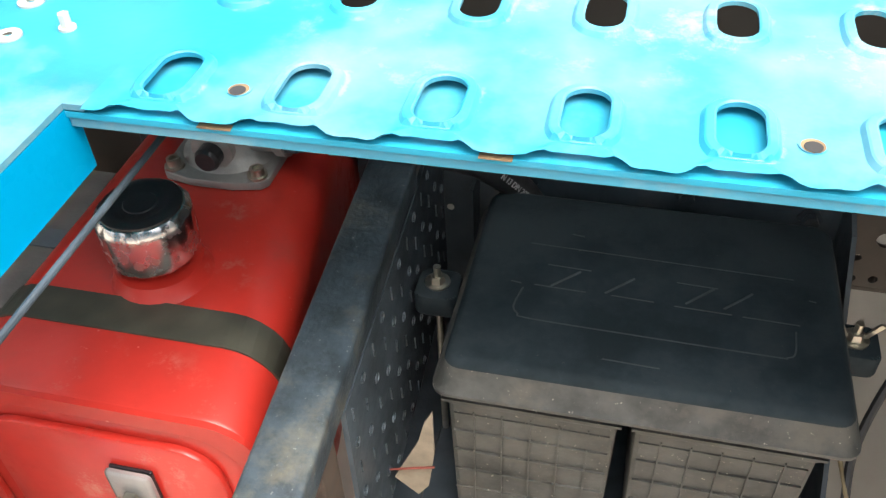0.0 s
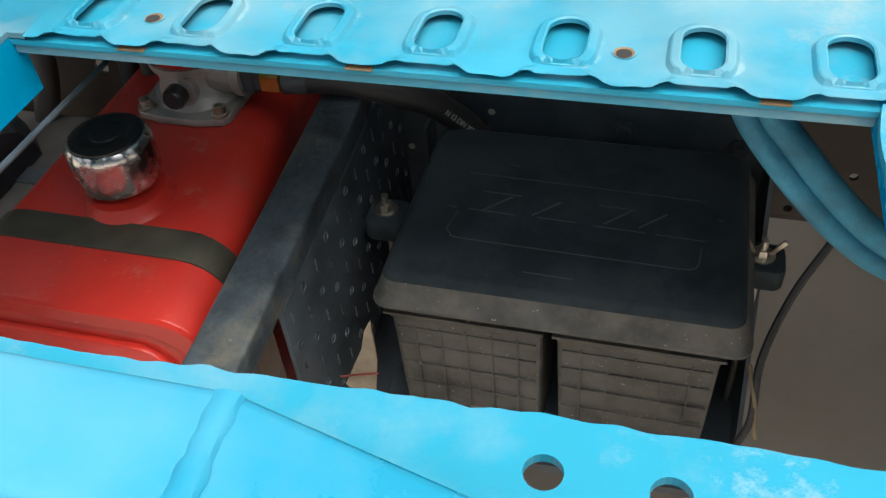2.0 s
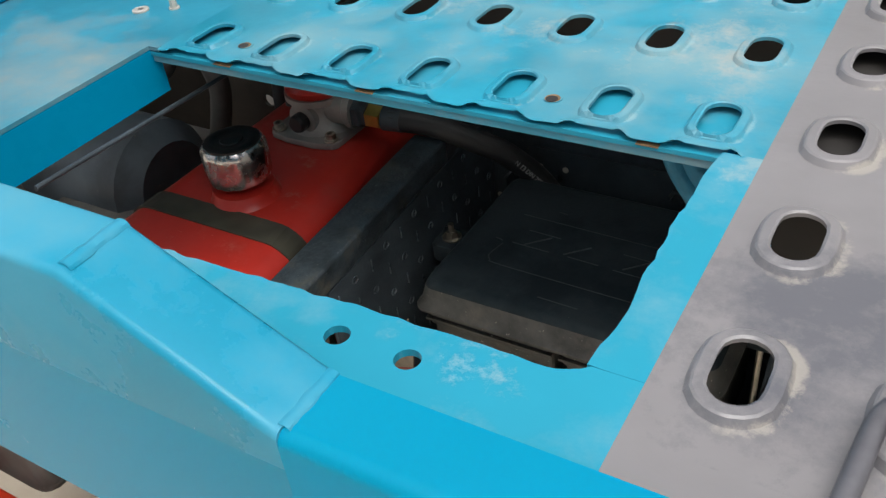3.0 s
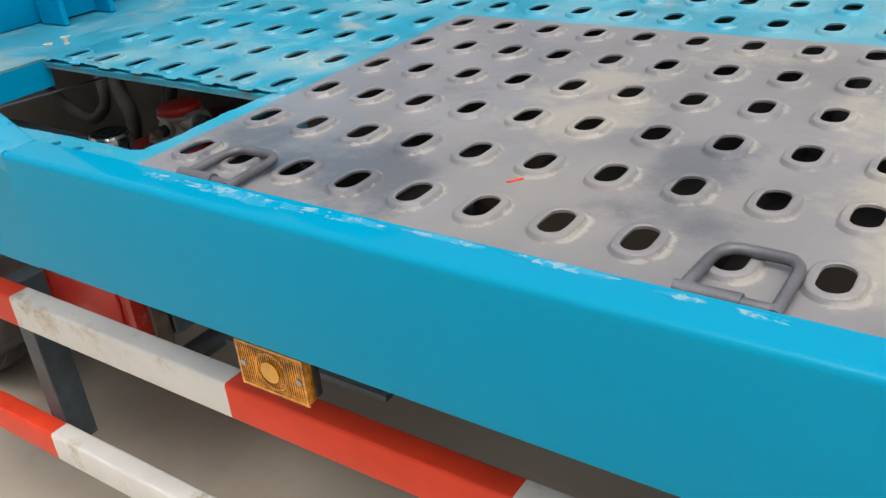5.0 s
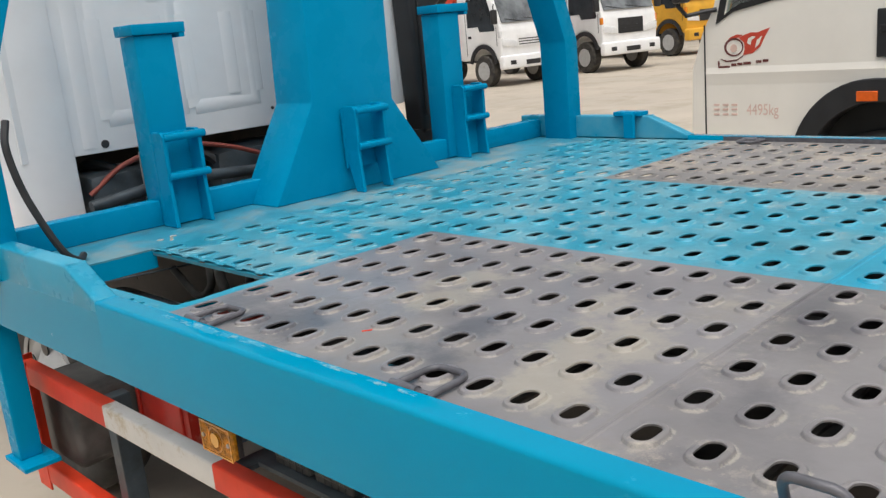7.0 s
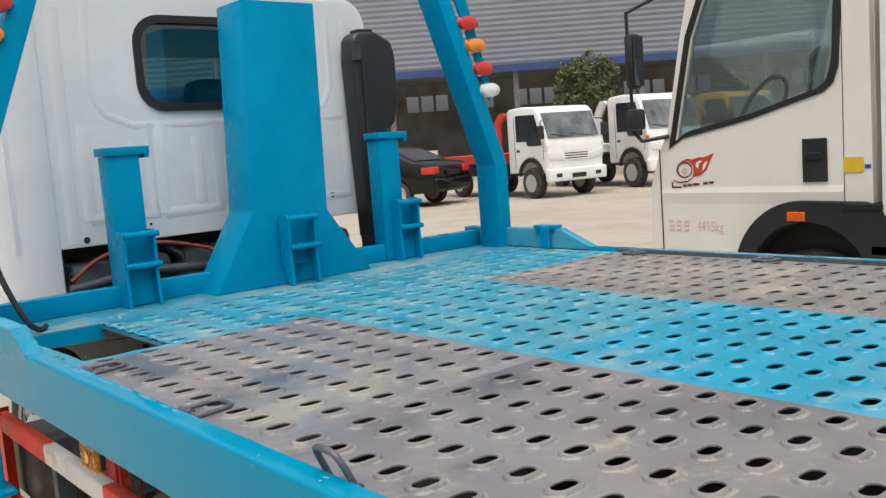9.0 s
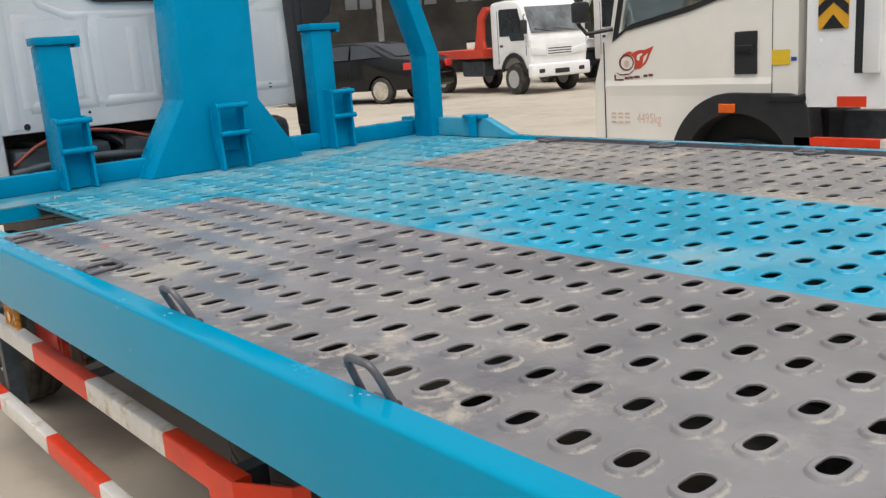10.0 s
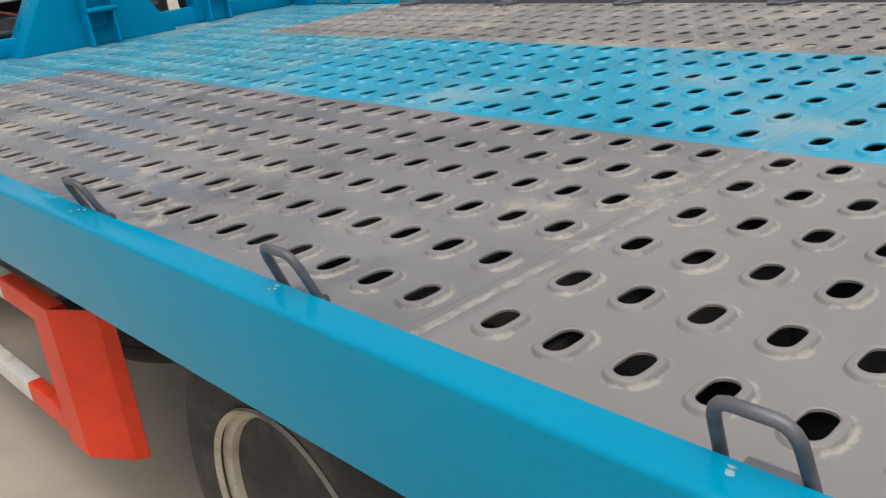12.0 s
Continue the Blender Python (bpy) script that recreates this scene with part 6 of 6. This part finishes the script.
    part("headboard_beam", box(-1.72, -1.55, -0.859, 0.859, 2.0 + tall, 2.09 + tall), load, t)
    part("panel", box(-2.0, -1.76, -0.5, 0.5, 1.145, 1.75, 0.03), FAR_BLUE if load is FAR_RED else DARK_TRIM, t)
    for a in (-0.58, -3.9):
        for s in (-0.78, 0.78):
            far_wheel(t, a, s)
    return placed(t, x, y, heading, size)


FAR_GLASS = surface("smoked_side_glass", (0.025, 0.03, 0.035), 0.1, vary=0.4, scale=1.5, coat=0.3)
FAR_SCREEN = surface("hazy_windscreen", (0.14, 0.15, 0.155), 0.12, vary=0.5, scale=2.2, coat=0.3)
far_truck(-12.75, 16.45, -9, "white recovery truck with a red bed across the yard", FAR_RED, FAR_WHITE, 0.08, 1.03)
far_truck(-12.0, 19.73, -14, "second white truck with a white bed across the yard", FAR_WHITE, FAR_WHITE, 0.16, 1.08)
far_truck(-12.9, 25.6, -14, "yellow truck parked beyond the white ones", FAR_YELLOW, FAR_YELLOW, 0.1)

def tucked(bm):
    """The cabin leans in above the waist, and both ends are rounded in plan."""
    for v in bm.verts:
        v.co.y *= (1 - 0.3 * max(0.0, v.co.z - 1.0)) * (1 - 0.05 * max(0.0, abs(v.co.x) - 1.5))
    return bm


car = root("parked_sedan", "dusty black sedan parked across the yard, rear lamps red", "car")
arches = [[(c - 0.35 * math.cos(radians(a)), 0.31 + 0.35 * math.sin(radians(a))) for a in range(0, 181, 20)] for c in (-1.35, 1.4)]
side = [(-2.3, 0.33), *arches[0], *arches[1], (2.25, 0.33), (2.3, 0.62), (2.1, 0.8), (1.6, 0.9), (1.0, 0.99), (0.6, 1.24), (0.25, 1.41), (-0.1, 1.46), (-0.6, 1.46), (-1.05, 1.38), (-1.4, 1.22),
        (-1.7, 1.07), (-2.15, 1.02), (-2.28, 0.95), (-2.33, 0.7)]
part("car_body", tucked(prism(side, "y", -0.88, 0.88, 0.03)), CAR_BLACK, car, smooth=True)
part("rear_glass", prism([(-1.68, 1.1), (-1.12, 1.385), (-1.1, 1.36), (-1.66, 1.075)], "y", -0.6, 0.6), DARK_GLASS, car)
for s in (-1, 1):
    for pane in ([(-1.45, 1.1), (-0.52, 1.07), (-0.52, 1.4), (-0.95, 1.37)], [(-0.46, 1.07), (0.72, 1.05), (0.2, 1.36), (-0.1, 1.4), (-0.46, 1.4)]):
        part("side_glass", tucked(prism(pane, "y", s * 0.884 - 0.006, s * 0.884 + 0.006)), DARK_GLASS, car)
    part("tail_lamp", box(-2.34, -2.0, s * 0.71 - 0.15, s * 0.71 + 0.15, 0.76, 0.94, 0.03), RED_LENS, car, smooth=True)
    part("door_seam", box(-0.5, -0.49, s * 0.881 - 0.003, s * 0.881 + 0.003, 0.4, 1.0), BLACK_INK, car)
    for a in (-1.35, 1.4):
        far_wheel(car, a, s * 0.76, 0.31, RIM_CREAM)
part("rear_bumper", tucked(box(-2.4, -2.2, -0.84, 0.84, 0.36, 0.66, 0.05, 3)), CAR_BLACK, car, smooth=True)
part("plate_bar", box(-2.405, -2.335, -0.24, 0.24, 0.72, 0.84), DARK_TRIM, car)
placed(car, -17.4, 13.5, 198, 1.08)

shed = root("factory_shed", "long grey factory shed with blue eaves and a dark open front", "factory", kind="structure")
bm = bmesh.new()
prof = [(0.0 if k % 2 else 0.025, 4.92 + 0.12 * k) for k in range(60)]
lo = [bm.verts.new((-45, u, v)) for u, v in prof]
hi = [bm.verts.new((45, u, v)) for u, v in prof]
for k in range(len(prof) - 1):
    bm.faces.new((lo[k], lo[k + 1], hi[k + 1], hi[k]))
part("upper_wall", bm, WALL_GREY, shed)
part("eaves_band", box(-45, 45, -0.12, 0.1, 4.6, 4.915), ROOF_BLUE, shed)
panes = []
for k in range(16):
    x = -42 + k * 5.6
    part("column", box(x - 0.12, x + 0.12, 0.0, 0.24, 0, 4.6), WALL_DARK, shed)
    panes += [[(x + u, 3.35), (x + u + 0.62, 3.35), (x + u + 0.62, 4.15), (x + u, 4.15)] for u in (0.5, 1.25, 2.0, 3.6, 4.35)]
    for u, z in ((1.4, 1.0), (4.0, 0.85)):
        panes.append([(x + u, z), (x + u + 0.5, z), (x + u + 0.5, z + 0.6), (x + u, z + 0.6)])
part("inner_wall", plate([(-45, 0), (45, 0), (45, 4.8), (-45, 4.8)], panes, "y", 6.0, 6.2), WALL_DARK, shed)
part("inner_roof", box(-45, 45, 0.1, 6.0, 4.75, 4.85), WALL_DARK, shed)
placed(shed, -24.0, 30.0, 50)


def tree(x, y, h, spread, seed):
    t = root("tree", "dark green leafy tree in front of the shed", "tree", group="trees by the shed")
    r = random.Random(seed)
    trunk = tube([(0, 0, 0), (0.05, 0.03, h * 0.3), (0.0, 0.1, h * 0.55)], 0.13, 8)
    for k in range(6):
        a = k * 1.05
        tube([(0, 0.05, h * 0.4), (spread * 0.3 * math.cos(a), spread * 0.3 * math.sin(a), h * 0.6), (spread * 0.6 * math.cos(a), spread * 0.6 * math.sin(a), h * 0.8)], 0.05, 6, trunk)
    part("trunk", trunk, BARK, t)
    verts, faces = [], []
    for k in range(5200):
        while True:
            p = Vector((r.uniform(-1, 1), r.uniform(-1, 1), r.uniform(-1, 1)))
            if p.length < 0.6 + 0.4 * noise.noise(p * 2.3 + Vector((seed, 0, 0))) + 0.25:
                break
        c = Vector((p.x * spread, p.y * spread, h * 0.68 + p.z * h * 0.36))
        a, s = Vector((r.uniform(-1, 1), r.uniform(-1, 1), r.uniform(-1, 1))).normalized(), r.uniform(0.05, 0.11)
        b = a.orthogonal().normalized()
        i = len(verts)
        verts += [tuple(c + a * s), tuple(c + b * s * 0.6), tuple(c - a * s), tuple(c - b * s * 0.6)]
        faces.append((i, i + 1, i + 2, i + 3))
    me = bpy.data.meshes.new("crown")
    me.from_pydata(verts, [], faces)
    me.materials.append(LEAF)
    ob = new("crown", me)
    ob.parent = t
    return placed(t, x, y, 0)


tree(-21.05, 27.0, 4.7, 1.5, 2)
tree(-19.0, 34.5, 3.8, 1.1, 5)
